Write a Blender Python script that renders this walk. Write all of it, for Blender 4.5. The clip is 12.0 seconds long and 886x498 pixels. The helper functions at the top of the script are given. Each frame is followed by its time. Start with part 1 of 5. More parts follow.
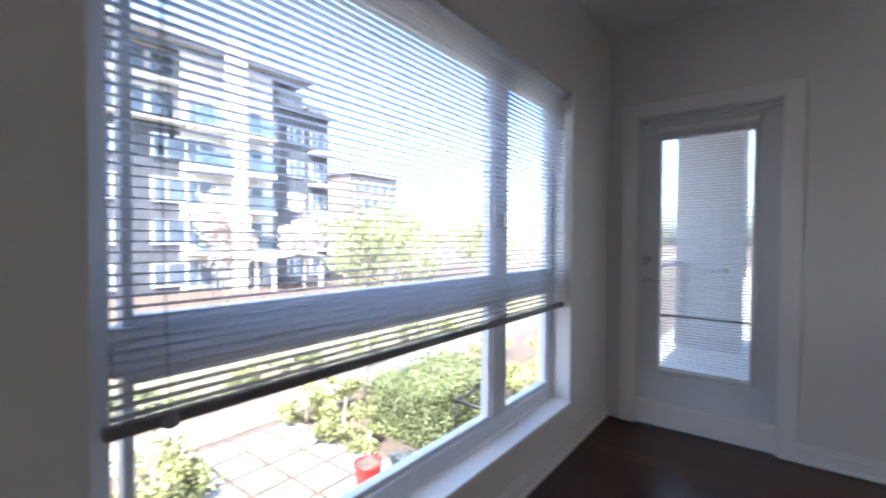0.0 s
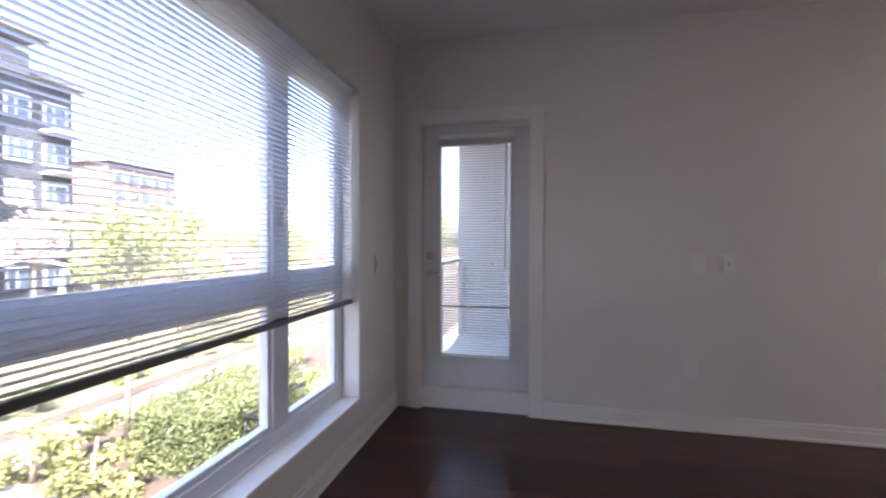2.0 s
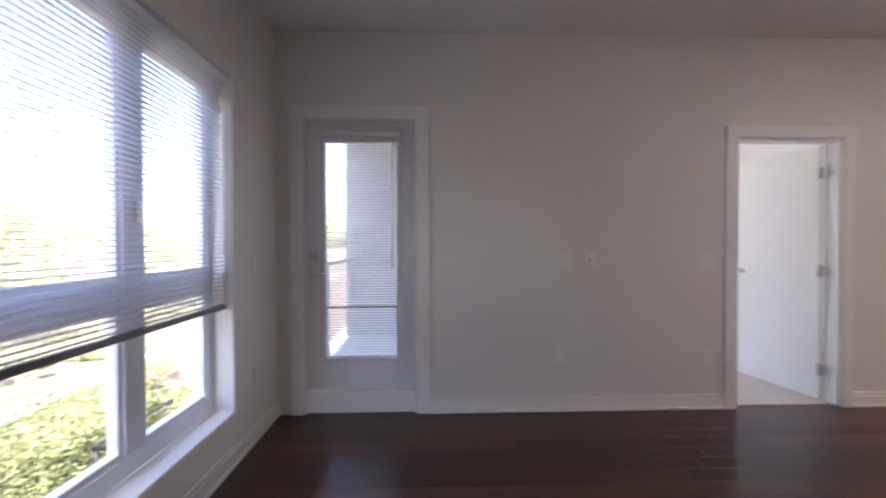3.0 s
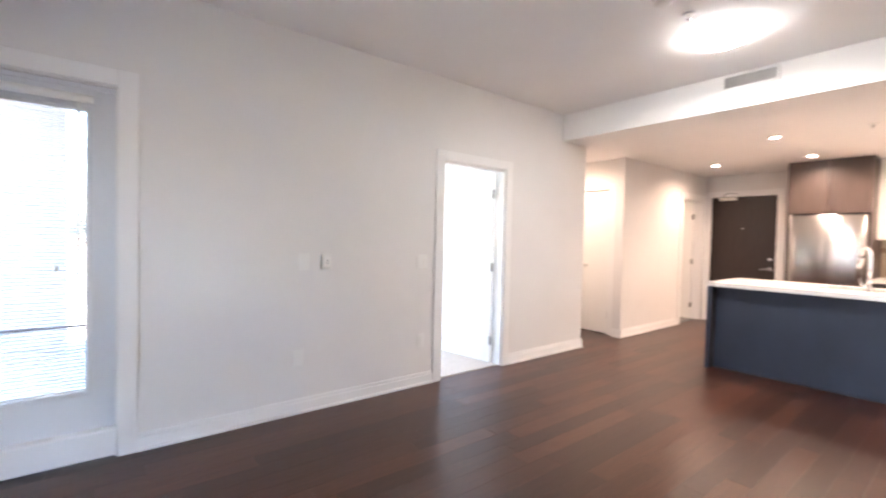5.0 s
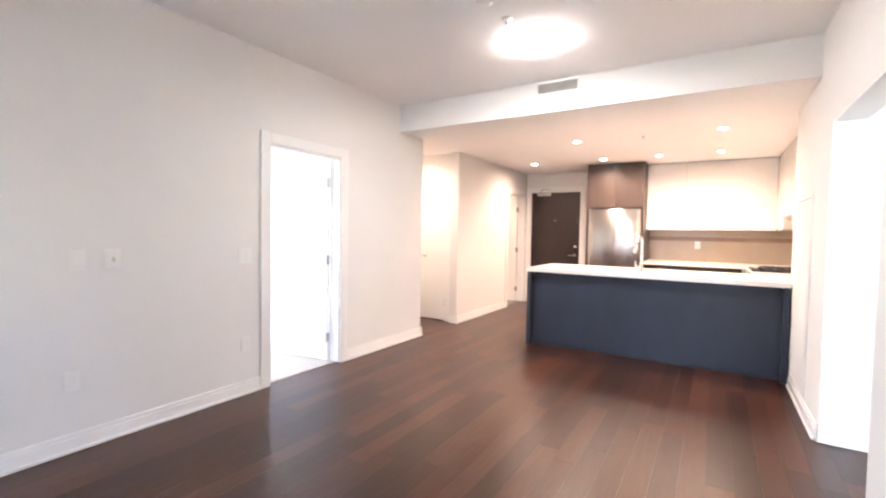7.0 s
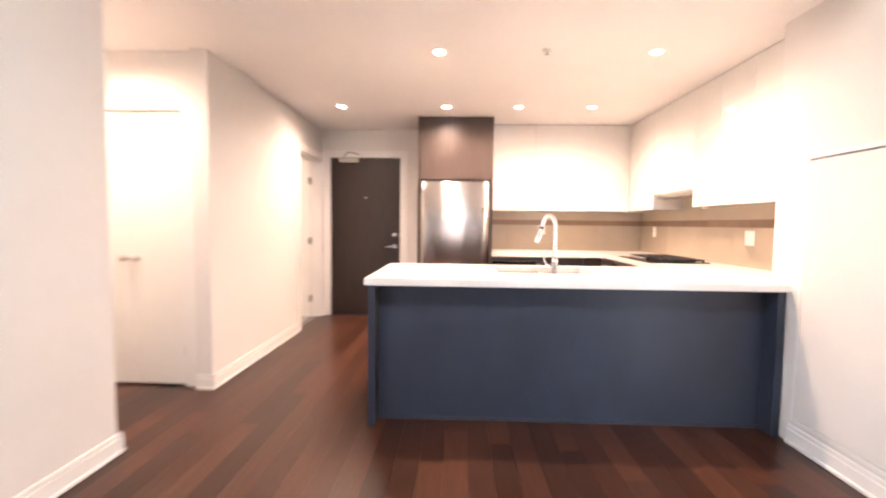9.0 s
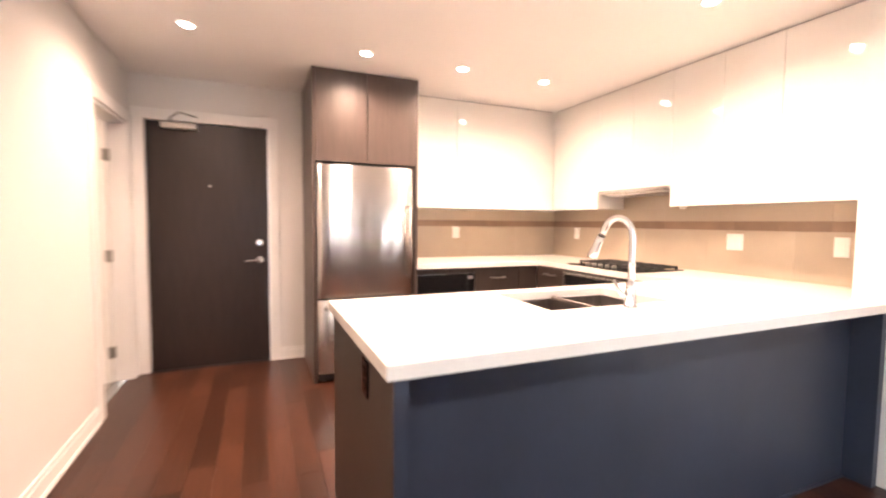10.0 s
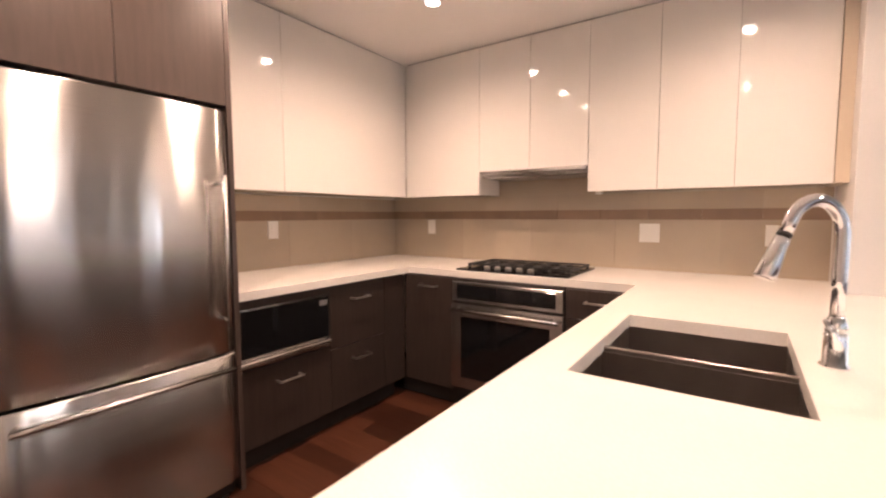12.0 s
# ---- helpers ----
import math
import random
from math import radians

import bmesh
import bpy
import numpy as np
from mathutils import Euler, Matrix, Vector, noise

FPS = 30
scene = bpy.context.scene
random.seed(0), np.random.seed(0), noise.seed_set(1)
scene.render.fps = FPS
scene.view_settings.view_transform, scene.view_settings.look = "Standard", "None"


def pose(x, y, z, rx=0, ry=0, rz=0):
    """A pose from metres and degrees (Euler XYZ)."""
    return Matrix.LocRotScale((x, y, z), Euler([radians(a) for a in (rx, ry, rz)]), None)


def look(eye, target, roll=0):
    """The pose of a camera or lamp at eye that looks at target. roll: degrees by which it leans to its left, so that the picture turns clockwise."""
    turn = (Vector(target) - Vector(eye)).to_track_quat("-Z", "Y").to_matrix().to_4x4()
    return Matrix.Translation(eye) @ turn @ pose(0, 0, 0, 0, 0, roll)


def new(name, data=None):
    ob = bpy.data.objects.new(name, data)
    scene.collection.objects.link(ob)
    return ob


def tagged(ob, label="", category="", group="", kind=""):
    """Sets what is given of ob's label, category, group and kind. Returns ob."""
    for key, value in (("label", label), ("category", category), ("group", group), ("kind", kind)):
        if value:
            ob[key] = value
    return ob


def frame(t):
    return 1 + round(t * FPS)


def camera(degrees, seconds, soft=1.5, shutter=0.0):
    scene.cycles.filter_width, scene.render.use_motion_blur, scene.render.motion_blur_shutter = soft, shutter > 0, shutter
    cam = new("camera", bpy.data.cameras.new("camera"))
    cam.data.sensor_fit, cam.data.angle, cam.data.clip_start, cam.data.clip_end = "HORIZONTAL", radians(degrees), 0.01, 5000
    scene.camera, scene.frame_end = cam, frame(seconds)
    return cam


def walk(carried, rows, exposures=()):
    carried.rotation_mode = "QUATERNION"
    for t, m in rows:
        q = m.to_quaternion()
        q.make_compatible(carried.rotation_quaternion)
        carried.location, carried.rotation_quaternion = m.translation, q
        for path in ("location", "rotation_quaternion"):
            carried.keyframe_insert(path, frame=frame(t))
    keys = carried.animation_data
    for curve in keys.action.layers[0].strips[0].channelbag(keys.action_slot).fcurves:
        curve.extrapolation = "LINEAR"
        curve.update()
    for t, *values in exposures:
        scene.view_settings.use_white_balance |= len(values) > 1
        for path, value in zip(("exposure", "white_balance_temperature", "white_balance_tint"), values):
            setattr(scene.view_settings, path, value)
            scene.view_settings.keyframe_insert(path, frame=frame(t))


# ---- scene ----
cam = camera(90.8, 12.0, 2.2, 0.6)
PATH = [
    (0, (1.003, 2.231, 1.284), (-0.219, 3.814, 1.24), 0.4),
    (0.5, (1.042, 2.271, 1.263), (0.058, 4.012, 1.227), 0.4),
    (1, (1.043, 2.287, 1.268), (0.247, 4.122, 1.228), 0.6),
    (1.5, (1.046, 2.305, 1.27), (0.434, 4.209, 1.228), 0.4),
    (2, (1.068, 2.313, 1.247), (0.642, 4.267, 1.22), 0.2),
    (2.5, (1.061, 2.322, 1.253), (0.877, 4.313, 1.221), 0.0),
    (3, (1.095, 2.318, 1.241), (1.163, 4.316, 1.214), -0.1),
    (3.2, (1.083, 2.316, 1.243), (1.293, 4.304, 1.211), -0.3),
    (5, (0.915, 2.362, 1.318), (2.155, 3.927, 1.265), 1.3),
    (5.5, (0.900, 2.383, 1.316), (2.329, 3.783, 1.275), 0.95),
    (6, (0.893, 2.345, 1.310), (2.448, 3.602, 1.270), 0.75),
    (6.5, (0.920, 2.300, 1.313), (2.560, 3.444, 1.263), 0.9),
    (8.3, (2.316, 3.058, 1.314), (4.207, 3.698, 1.182), 0.8),
    (8.5, (2.620, 3.212, 1.297), (4.550, 3.719, 1.171), 0.7),
    (9, (3.401, 3.706, 1.244), (5.396, 3.772, 1.128), 0.7),
    (9.5, (4.201, 4.177, 1.251), (6.165, 3.818, 1.14), 0.7),
    (10, (4.924, 4.559, 1.278), (6.762, 3.78, 1.158), 0.5),
    (10.5, (5.481, 4.752, 1.273), (7.074, 3.551, 1.133), 0.4),
    (11, (5.962, 4.68, 1.262), (7.382, 3.279, 1.114), 0.3),
    (11.5, (6.346, 4.51, 1.264), (7.597, 2.957, 1.109), 0.0),
    (12, (6.55, 4.402, 1.272), (7.679, 2.758, 1.119), -0.2),
]
EXPOSURE = [(0.0, 2.85, 5850, 12), (1.5, 2.88, 6080, 16), (2.5, 3.1, 6350, 20), (3.2, 3.3, 6350, 20), (4.8, 4.62, 6150, 12), (5.5, 4.82, 6150, 12), (6.7, 4.95, 6150, 12),
            (8.5, 4.85, 6250, 14), (9.5, 4.9, 6350, 14), (10.5, 4.7, 6600, 16), (11.0, 4.3, 6600, 17), (11.5, 3.95, 6550, 18), (12.0, 3.65, 6480, 16)]
walk(cam, [(t, look(eye, target, roll)) for t, eye, target, roll in PATH], EXPOSURE)

# ---------------------------------------------------------------- world and lights
world = bpy.data.worlds.new("sky")
scene.world = world
world.use_nodes = True
wn = world.node_tree.nodes
sky = wn.new("ShaderNodeTexSky")
sky.sky_type = 'NISHITA'
sky.sun_disc = False
sky.sun_elevation = radians(52)
sky.sun_rotation = radians(150)
sky.dust_density = 4.0
wn["Background"].inputs["Strength"].default_value = 0.15
world.node_tree.links.new(sky.outputs[0], wn["Background"].inputs[0])

sun = new("sun", bpy.data.lights.new("sun", 'SUN'))
sun.data.energy, sun.data.angle, sun.data.color = 3.8, radians(0.5), (1.0, 0.95, 0.86)
sun.matrix_world = look((9.0, -16.0, 24.0), (0, 0, 0))

WARM = (1.0, 0.69, 0.50)


def spot(x, y, z, watts):
    ob = new("downlight_lamp", bpy.data.lights.new("downlight_lamp", 'SPOT'))
    ob.data.energy, ob.data.color, ob.data.spot_size, ob.data.spot_blend = watts, WARM, radians(162), 1.0
    ob.data.shadow_soft_size = 0.028
    ob.location = (x, y, z)


DOWNLIGHTS = [(8.03, 4.94), (8.03, 3.84), (8.03, 3.09), (8.03, 2.34), (6.57, 3.855), (6.57, 2.335)]
for dx, dy in DOWNLIGHTS:
    spot(dx, dy, 2.445, 6.2)
HALL_LIGHTS = [(6.08, 6.05), (8.65, 6.3)]
for dx, dy in HALL_LIGHTS:
    spot(dx, dy, 2.445, 4.6)

dome = new("dome_lamp", bpy.data.lights.new("dome_lamp", 'AREA'))
dome.data.shape, dome.data.size, dome.data.energy, dome.data.color = 'DISK', 0.30, 1.7, (1.0, 0.93, 0.86)
dome.location = (4.27, 3.565, 2.655)


def window_fill(name, loc, target, w, h, watts):
    ob = new(name, bpy.data.lights.new(name, 'AREA'))
    ob.data.shape, ob.data.size, ob.data.size_y, ob.data.energy, ob.data.color = 'RECTANGLE', w, h, watts, (0.90, 0.96, 1.0)
    ob.matrix_world = look(loc, target)


# fill lamps added in the bedroom and side room window openings, boosting sky light
window_fill("bedroom_window_fill", (3.35, 9.22, 1.45), (3.35, 5.0, 1.45), 2.5, 2.1, 2.0)
window_fill("side_room_window_fill", (-0.02, -0.15, 1.35), (3.0, -0.15, 1.35), 3.0, 2.3, 7.0)

# ---------------------------------------------------------------- materials


def mat(name, base, rough=0.5, metal=0.0, vary=0.12, scale=6.0, bump=0.0, bump_scale=60.0, coat=0.0, spec=0.5,
        stretch=(1, 1, 1), rand=0.0, fine=0.0, fine_scale=90.0):
    m = bpy.data.materials.new(name)
    m.use_nodes = True
    nt = m.node_tree
    b = nt.nodes["Principled BSDF"]
    b.inputs["Roughness"].default_value = rough
    b.inputs["Metallic"].default_value = metal
    b.inputs["Coat Weight"].default_value = coat
    b.inputs["Coat Roughness"].default_value = 0.04
    b.inputs["Specular IOR Level"].default_value = spec
    tc = nt.nodes.new("ShaderNodeTexCoord")
    mp = nt.nodes.new("ShaderNodeMapping")
    mp.inputs["Scale"].default_value = stretch
    nt.links.new(tc.outputs["Object"], mp.inputs["Vector"])
    vec = mp.outputs["Vector"]
    if rand:
        oi = nt.nodes.new("ShaderNodeObjectInfo")
        ad = nt.nodes.new("ShaderNodeVectorMath")
        ad.operation = 'MULTIPLY_ADD'
        ad.inputs[1].default_value = (1, 1, 1)
        mul = nt.nodes.new("ShaderNodeMath")
        mul.operation = 'MULTIPLY'
        mul.inputs[1].default_value = 37.0
        nt.links.new(oi.outputs["Random"], mul.inputs[0])
        nt.links.new(vec, ad.inputs[0])
        nt.links.new(mul.outputs[0], ad.inputs[2])
        vec = ad.outputs[0]
    n1 = nt.nodes.new("ShaderNodeTexNoise")
    n1.inputs["Scale"].default_value = scale
    n1.inputs["Detail"].default_value = 5
    nt.links.new(vec, n1.inputs["Vector"])
    val = nt.nodes.new("ShaderNodeMapRange")
    val.inputs["From Min"].default_value, val.inputs["From Max"].default_value = 0.3, 0.7
    val.inputs["To Min"].default_value, val.inputs["To Max"].default_value = 1 - vary, 1 + vary
    nt.links.new(n1.outputs["Fac"], val.inputs["Value"])
    out = val.outputs[0]
    if fine:
        n3 = nt.nodes.new("ShaderNodeTexNoise")
        n3.inputs["Scale"].default_value = fine_scale
        n3.inputs["Detail"].default_value = 3
        nt.links.new(vec, n3.inputs["Vector"])
        v3 = nt.nodes.new("ShaderNodeMapRange")
        v3.inputs["From Min"].default_value, v3.inputs["From Max"].default_value = 0.3, 0.7
        v3.inputs["To Min"].default_value, v3.inputs["To Max"].default_value = 1 - fine, 1 + fine
        nt.links.new(n3.outputs["Fac"], v3.inputs["Value"])
        m3 = nt.nodes.new("ShaderNodeMath")
        m3.operation = 'MULTIPLY'
        nt.links.new(out, m3.inputs[0])
        nt.links.new(v3.outputs[0], m3.inputs[1])
        out = m3.outputs[0]
    if rand:
        rr = nt.nodes.new("ShaderNodeMapRange")
        rr.inputs["To Min"].default_value, rr.inputs["To Max"].default_value = 1 - rand, 1 + rand
        nt.links.new(oi.outputs["Random"], rr.inputs["Value"])
        m2 = nt.nodes.new("ShaderNodeMath")
        m2.operation = 'MULTIPLY'
        nt.links.new(out, m2.inputs[0])
        nt.links.new(rr.outputs[0], m2.inputs[1])
        out = m2.outputs[0]
    mixn = nt.nodes.new("ShaderNodeVectorMath")
    mixn.operation = 'SCALE'
    mixn.inputs[0].default_value = base
    nt.links.new(out, mixn.inputs["Scale"])
    nt.links.new(mixn.outputs[0], b.inputs["Base Color"])
    if bump:
        n2 = nt.nodes.new("ShaderNodeTexNoise")
        n2.inputs["Scale"].default_value = bump_scale
        n2.inputs["Detail"].default_value = 4
        nt.links.new(vec, n2.inputs["Vector"])
        bp = nt.nodes.new("ShaderNodeBump")
        bp.inputs["Strength"].default_value = bump
        bp.inputs["Distance"].default_value = 0.01
        nt.links.new(n2.outputs["Fac"], bp.inputs["Height"])
        nt.links.new(bp.outputs[0], b.inputs["Normal"])
    return m


def glow(name, color, strength):
    m = bpy.data.materials.new(name)
    m.use_nodes = True
    b = m.node_tree.nodes["Principled BSDF"]
    b.inputs["Base Color"].default_value = (0.8, 0.8, 0.8, 1)
    b.inputs["Emission Color"].default_value = (*color, 1)
    b.inputs["Emission Strength"].default_value = strength
    return m


def pane_material(name, tint, gloss):
    m = bpy.data.materials.new(name)
    m.use_nodes = True
    nt = m.node_tree
    nt.nodes.remove(nt.nodes["Principled BSDF"])
    t = nt.nodes.new("ShaderNodeBsdfTransparent")
    t.inputs[0].default_value = (*tint, 1)
    g = nt.nodes.new("ShaderNodeBsdfGlossy")
    g.inputs["Roughness"].default_value = 0.01
    mx = nt.nodes.new("ShaderNodeMixShader")
    mx.inputs[0].default_value = gloss
    nt.links.new(t.outputs[0], mx.inputs[1])
    nt.links.new(g.outputs[0], mx.inputs[2])
    nt.links.new(mx.outputs[0], nt.nodes["Material Output"].inputs[0])
    return m


WALL = mat("painted_wall", (0.73, 0.712, 0.688), 0.75, vary=0.025, scale=1.5, bump=0.05, bump_scale=220, fine=0.012)
CEIL = mat("ceiling_paint", (0.83, 0.815, 0.80), 0.85, vary=0.02, scale=1.2, bump=0.06, bump_scale=260)
TRIM = mat("trim_paint", (0.80, 0.79, 0.77), 0.38, vary=0.02, scale=3, bump=0.02, bump_scale=120)
DOORW = mat("white_door_paint", (0.80, 0.79, 0.76), 0.42, vary=0.02, scale=2, bump=0.02, bump_scale=150)
DOORG = mat("grey_white_door_paint", (0.66, 0.67, 0.69), 0.42, vary=0.03, scale=2, bump=0.02, bump_scale=150)
# white vinyl with a little blue sky light mixed into its colour
VINYL = mat("window_vinyl", (0.72, 0.755, 0.80), 0.35, vary=0.02, scale=4)
SLAT = mat("blind_slat", (0.82, 0.84, 0.87), 0.4, vary=0.03, scale=8)
slat_out = SLAT.node_tree.nodes["Material Output"]
slat_tl = SLAT.node_tree.nodes.new("ShaderNodeBsdfTranslucent")
slat_tl.inputs[0].default_value = (0.90, 0.93, 0.97, 1)
slat_mx = SLAT.node_tree.nodes.new("ShaderNodeMixShader")
slat_mx.inputs[0].default_value = 0.72
SLAT.node_tree.links.new(SLAT.node_tree.nodes["Principled BSDF"].outputs[0], slat_mx.inputs[1])
SLAT.node_tree.links.new(slat_tl.outputs[0], slat_mx.inputs[2])
SLAT.node_tree.links.new(slat_mx.outputs[0], slat_out.inputs[0])
# dark grey paints in the rail's shade; also colours the microwave display
RAILD = mat("shaded_rail_and_display", (0.16, 0.16, 0.17), 0.45, vary=0.08, scale=10)
CORD = mat("blind_cord", (0.25, 0.26, 0.28), 0.7)
PLANK = mat("dark_wood_plank", (0.055, 0.0205, 0.0115), 0.29, spec=0.36, vary=0.18, scale=5, bump=0.07, bump_scale=30, stretch=(1, 9, 9), rand=0.48,
            fine=0.09, fine_scale=14)
SUBF = mat("floor_joint", (0.012, 0.008, 0.006), 0.8)
CARPET = mat("carpet", (0.50, 0.45, 0.39), 0.95, vary=0.08, scale=30, bump=0.5, bump_scale=300)
STEEL = mat("brushed_steel", (0.56, 0.55, 0.54), 0.24, 1.0, vary=0.04, scale=3, stretch=(1, 1, 40), fine=0.03, fine_scale=14)
steel_wave = STEEL.node_tree.nodes.new("ShaderNodeTexNoise")
steel_wave.inputs["Scale"].default_value = 2.2
steel_wave.inputs["Detail"].default_value = 1
steel_map = STEEL.node_tree.nodes.new("ShaderNodeMapping")
steel_map.inputs["Scale"].default_value = (1, 3.2, 0.7)
steel_tc = STEEL.node_tree.nodes.new("ShaderNodeTexCoord")
steel_bump = STEEL.node_tree.nodes.new("ShaderNodeBump")
steel_bump.inputs["Strength"].default_value = 0.35
steel_bump.inputs["Distance"].default_value = 0.02
STEEL.node_tree.links.new(steel_tc.outputs["Object"], steel_map.inputs["Vector"])
STEEL.node_tree.links.new(steel_map.outputs[0], steel_wave.inputs["Vector"])
STEEL.node_tree.links.new(steel_wave.outputs["Fac"], steel_bump.inputs["Height"])
steel_node = STEEL.node_tree.nodes["Principled BSDF"]
STEEL.node_tree.links.new(steel_bump.outputs[0], steel_node.inputs["Normal"])
steel_node.inputs["Anisotropic"].default_value = 0.88
steel_node.inputs["Anisotropic Rotation"].default_value = 0.25
steel_tan = STEEL.node_tree.nodes.new("ShaderNodeTangent")
steel_tan.axis = 'Z'
STEEL.node_tree.links.new(steel_tan.outputs[0], steel_node.inputs["Tangent"])
# darkened, warm steel colour imitates brown reflections in the bowls
STEELD = mat("sink_steel", (0.33, 0.30, 0.285), 0.33, 1.0, vary=0.12, scale=6, stretch=(1, 8, 1))
CHROME = mat("chrome", (0.80, 0.80, 0.81), 0.07, 1.0, vary=0.02)
NICKEL = mat("satin_nickel", (0.60, 0.58, 0.55), 0.3, 1.0, vary=0.05)
HINGE = mat("hinge_metal", (0.34, 0.33, 0.31), 0.4, 1.0, vary=0.1)
ENTRY = mat("dark_entry_door", (0.021, 0.012, 0.010), 0.40, vary=0.2, scale=4, stretch=(1, 6, 1), bump=0.04, bump_scale=30, fine=0.12, fine_scale=50)
CABD = mat("dark_cabinet_laminate", (0.036, 0.026, 0.022), 0.40, vary=0.15, scale=5, stretch=(12, 12, 1), bump=0.03, bump_scale=40, fine=0.05, fine_scale=18)
CABM = mat("fridge_surround_laminate", (0.066, 0.048, 0.041), 0.40, vary=0.12, scale=4, stretch=(14, 14, 1), bump=0.03, bump_scale=40, fine=0.04, fine_scale=16)
# blue in this base colour imitates the sky reflected in the dark panel
ISLP = mat("sky_tinted_panel", (0.030, 0.038, 0.060), 0.42, vary=0.12, scale=2, stretch=(2, 2, 1), bump=0.02, bump_scale=60, fine=0.03, fine_scale=25)
GLOSSW = mat("white_gloss_door", (0.79, 0.77, 0.74), 0.06, vary=0.015, scale=2, coat=0.4)
QUARTZ = mat("white_quartz", (0.80, 0.78, 0.74), 0.22, vary=0.02, scale=5, fine=0.035, fine_scale=160)
SPLASH = mat("beige_glass_tile", (0.43, 0.365, 0.285), 0.16, vary=0.04, scale=4, rand=0.05, coat=0.2)
BAND = mat("brown_glass_tile", (0.26, 0.185, 0.135), 0.16, vary=0.08, scale=8, rand=0.08, coat=0.2)
GROUT = mat("tile_grout", (0.42, 0.38, 0.32), 0.8)
BLACKG = mat("black_glass", (0.008, 0.008, 0.009), 0.06, vary=0.05)
IRON = mat("cast_iron", (0.018, 0.018, 0.018), 0.55, vary=0.2, scale=40, bump=0.1, bump_scale=200)
PLASTIC = mat("white_plastic", (0.78, 0.77, 0.74), 0.35, vary=0.02)
BLACKP = mat("black_plastic", (0.014, 0.013, 0.013), 0.4, vary=0.1)
TOE = mat("toe_kick", (0.014, 0.011, 0.010), 0.6)
VENTM = mat("vent_grey", (0.50, 0.48, 0.46), 0.5, vary=0.05)
GLASS = pane_material("window_glass", (0.97, 0.985, 0.99), 0.05)
LAMPG = glow("lamp_dome_glow", (1.0, 0.92, 0.84), 2.4)
DLG = glow("downlight_glow", (1.0, 0.86, 0.74), 3.0)
CONC = mat("path_concrete", (0.24, 0.23, 0.21), 0.85, vary=0.12, scale=2, bump=0.2, bump_scale=60, fine=0.08)
SOIL = mat("mulch_soil", (0.085, 0.062, 0.048), 0.95, vary=0.35, scale=6, bump=0.6, bump_scale=40, fine=0.3, fine_scale=25)
GRASS = mat("lawn", (0.135, 0.125, 0.075), 0.95, vary=0.3, scale=2.5, bump=0.6, bump_scale=50, fine=0.3, fine_scale=30)
PAVE = mat("paver_stone", (0.26, 0.25, 0.235), 0.85, vary=0.1, scale=3, rand=0.08, bump=0.2, bump_scale=50)
LEAF1 = mat("hedge_leaf", (0.125, 0.145, 0.062), 0.55, vary=0.4, scale=3, fine=0.3, fine_scale=25)
LEAF2 = mat("shrub_leaf", (0.19, 0.20, 0.08), 0.55, vary=0.4, scale=3, fine=0.3, fine_scale=25)
LEAF3 = mat("young_tree_leaf", (0.25, 0.27, 0.12), 0.55, vary=0.35, scale=2, fine=0.3, fine_scale=20)
BLOSS = mat("pale_blossom", (0.62, 0.53, 0.49), 0.7, vary=0.25, scale=2, fine=0.2, fine_scale=20)
BARK = mat("bark", (0.33, 0.28, 0.22), 0.9, vary=0.3, scale=9, bump=0.5, bump_scale=40)
RED = mat("red_glazed_pot", (0.30, 0.022, 0.02), 0.3, vary=0.1)
BRICK = mat("grey_facade_brick", (0.075, 0.08, 0.095), 0.85, vary=0.12, scale=1.2, bump=0.2, bump_scale=12, fine=0.12, fine_scale=14)
PALE = mat("pale_facade_panel", (0.55, 0.54, 0.52), 0.8, vary=0.06, scale=0.6)
CREAM = mat("cream_pillar", (0.66, 0.60, 0.50), 0.85, vary=0.06, scale=0.6)
TANB = mat("tan_facade", (0.19, 0.15, 0.13), 0.85, vary=0.12, scale=0.5, fine=0.1, fine_scale=8)
FARWIN = mat("far_window_glass", (0.10, 0.13, 0.17), 0.08, vary=0.2, scale=0.8)
ROOF = mat("roof_edge", (0.24, 0.24, 0.25), 0.8, vary=0.1)
STUCCO = mat("balcony_stucco", (0.46, 0.46, 0.47), 0.9, vary=0.06, scale=2, bump=0.2, bump_scale=90)
BALC = mat("balcony_floor", (0.52, 0.51, 0.49), 0.85, vary=0.08, scale=2)
DARKM = mat("dark_metal", (0.03, 0.03, 0.033), 0.45, 0.6, vary=0.1)

# ---------------------------------------------------------------- mesh helpers


def bm_box(bm, x0, x1, y0, y1, z0, z1, bevel=0.0, seg=1):
    x0, x1, y0, y1, z0, z1 = min(x0, x1), max(x0, x1), min(y0, y1), max(y0, y1), min(z0, z1), max(z0, z1)
    r = bmesh.ops.create_cube(bm, size=1.0)
    vs = r["verts"]
    for v in vs:
        v.co = Vector(((x0 + x1) / 2 + v.co.x * (x1 - x0), (y0 + y1) / 2 + v.co.y * (y1 - y0), (z0 + z1) / 2 + v.co.z * (z1 - z0)))
    if bevel:
        es = list({e for v in vs for e in v.link_edges})
        bmesh.ops.bevel(bm, geom=es, offset=bevel, segments=seg, affect='EDGES', profile=0.5)
    return bm


def box(x0, x1, y0, y1, z0, z1, bevel=0.0, seg=1):
    return bm_box(bmesh.new(), x0, x1, y0, y1, z0, z1, bevel, seg)


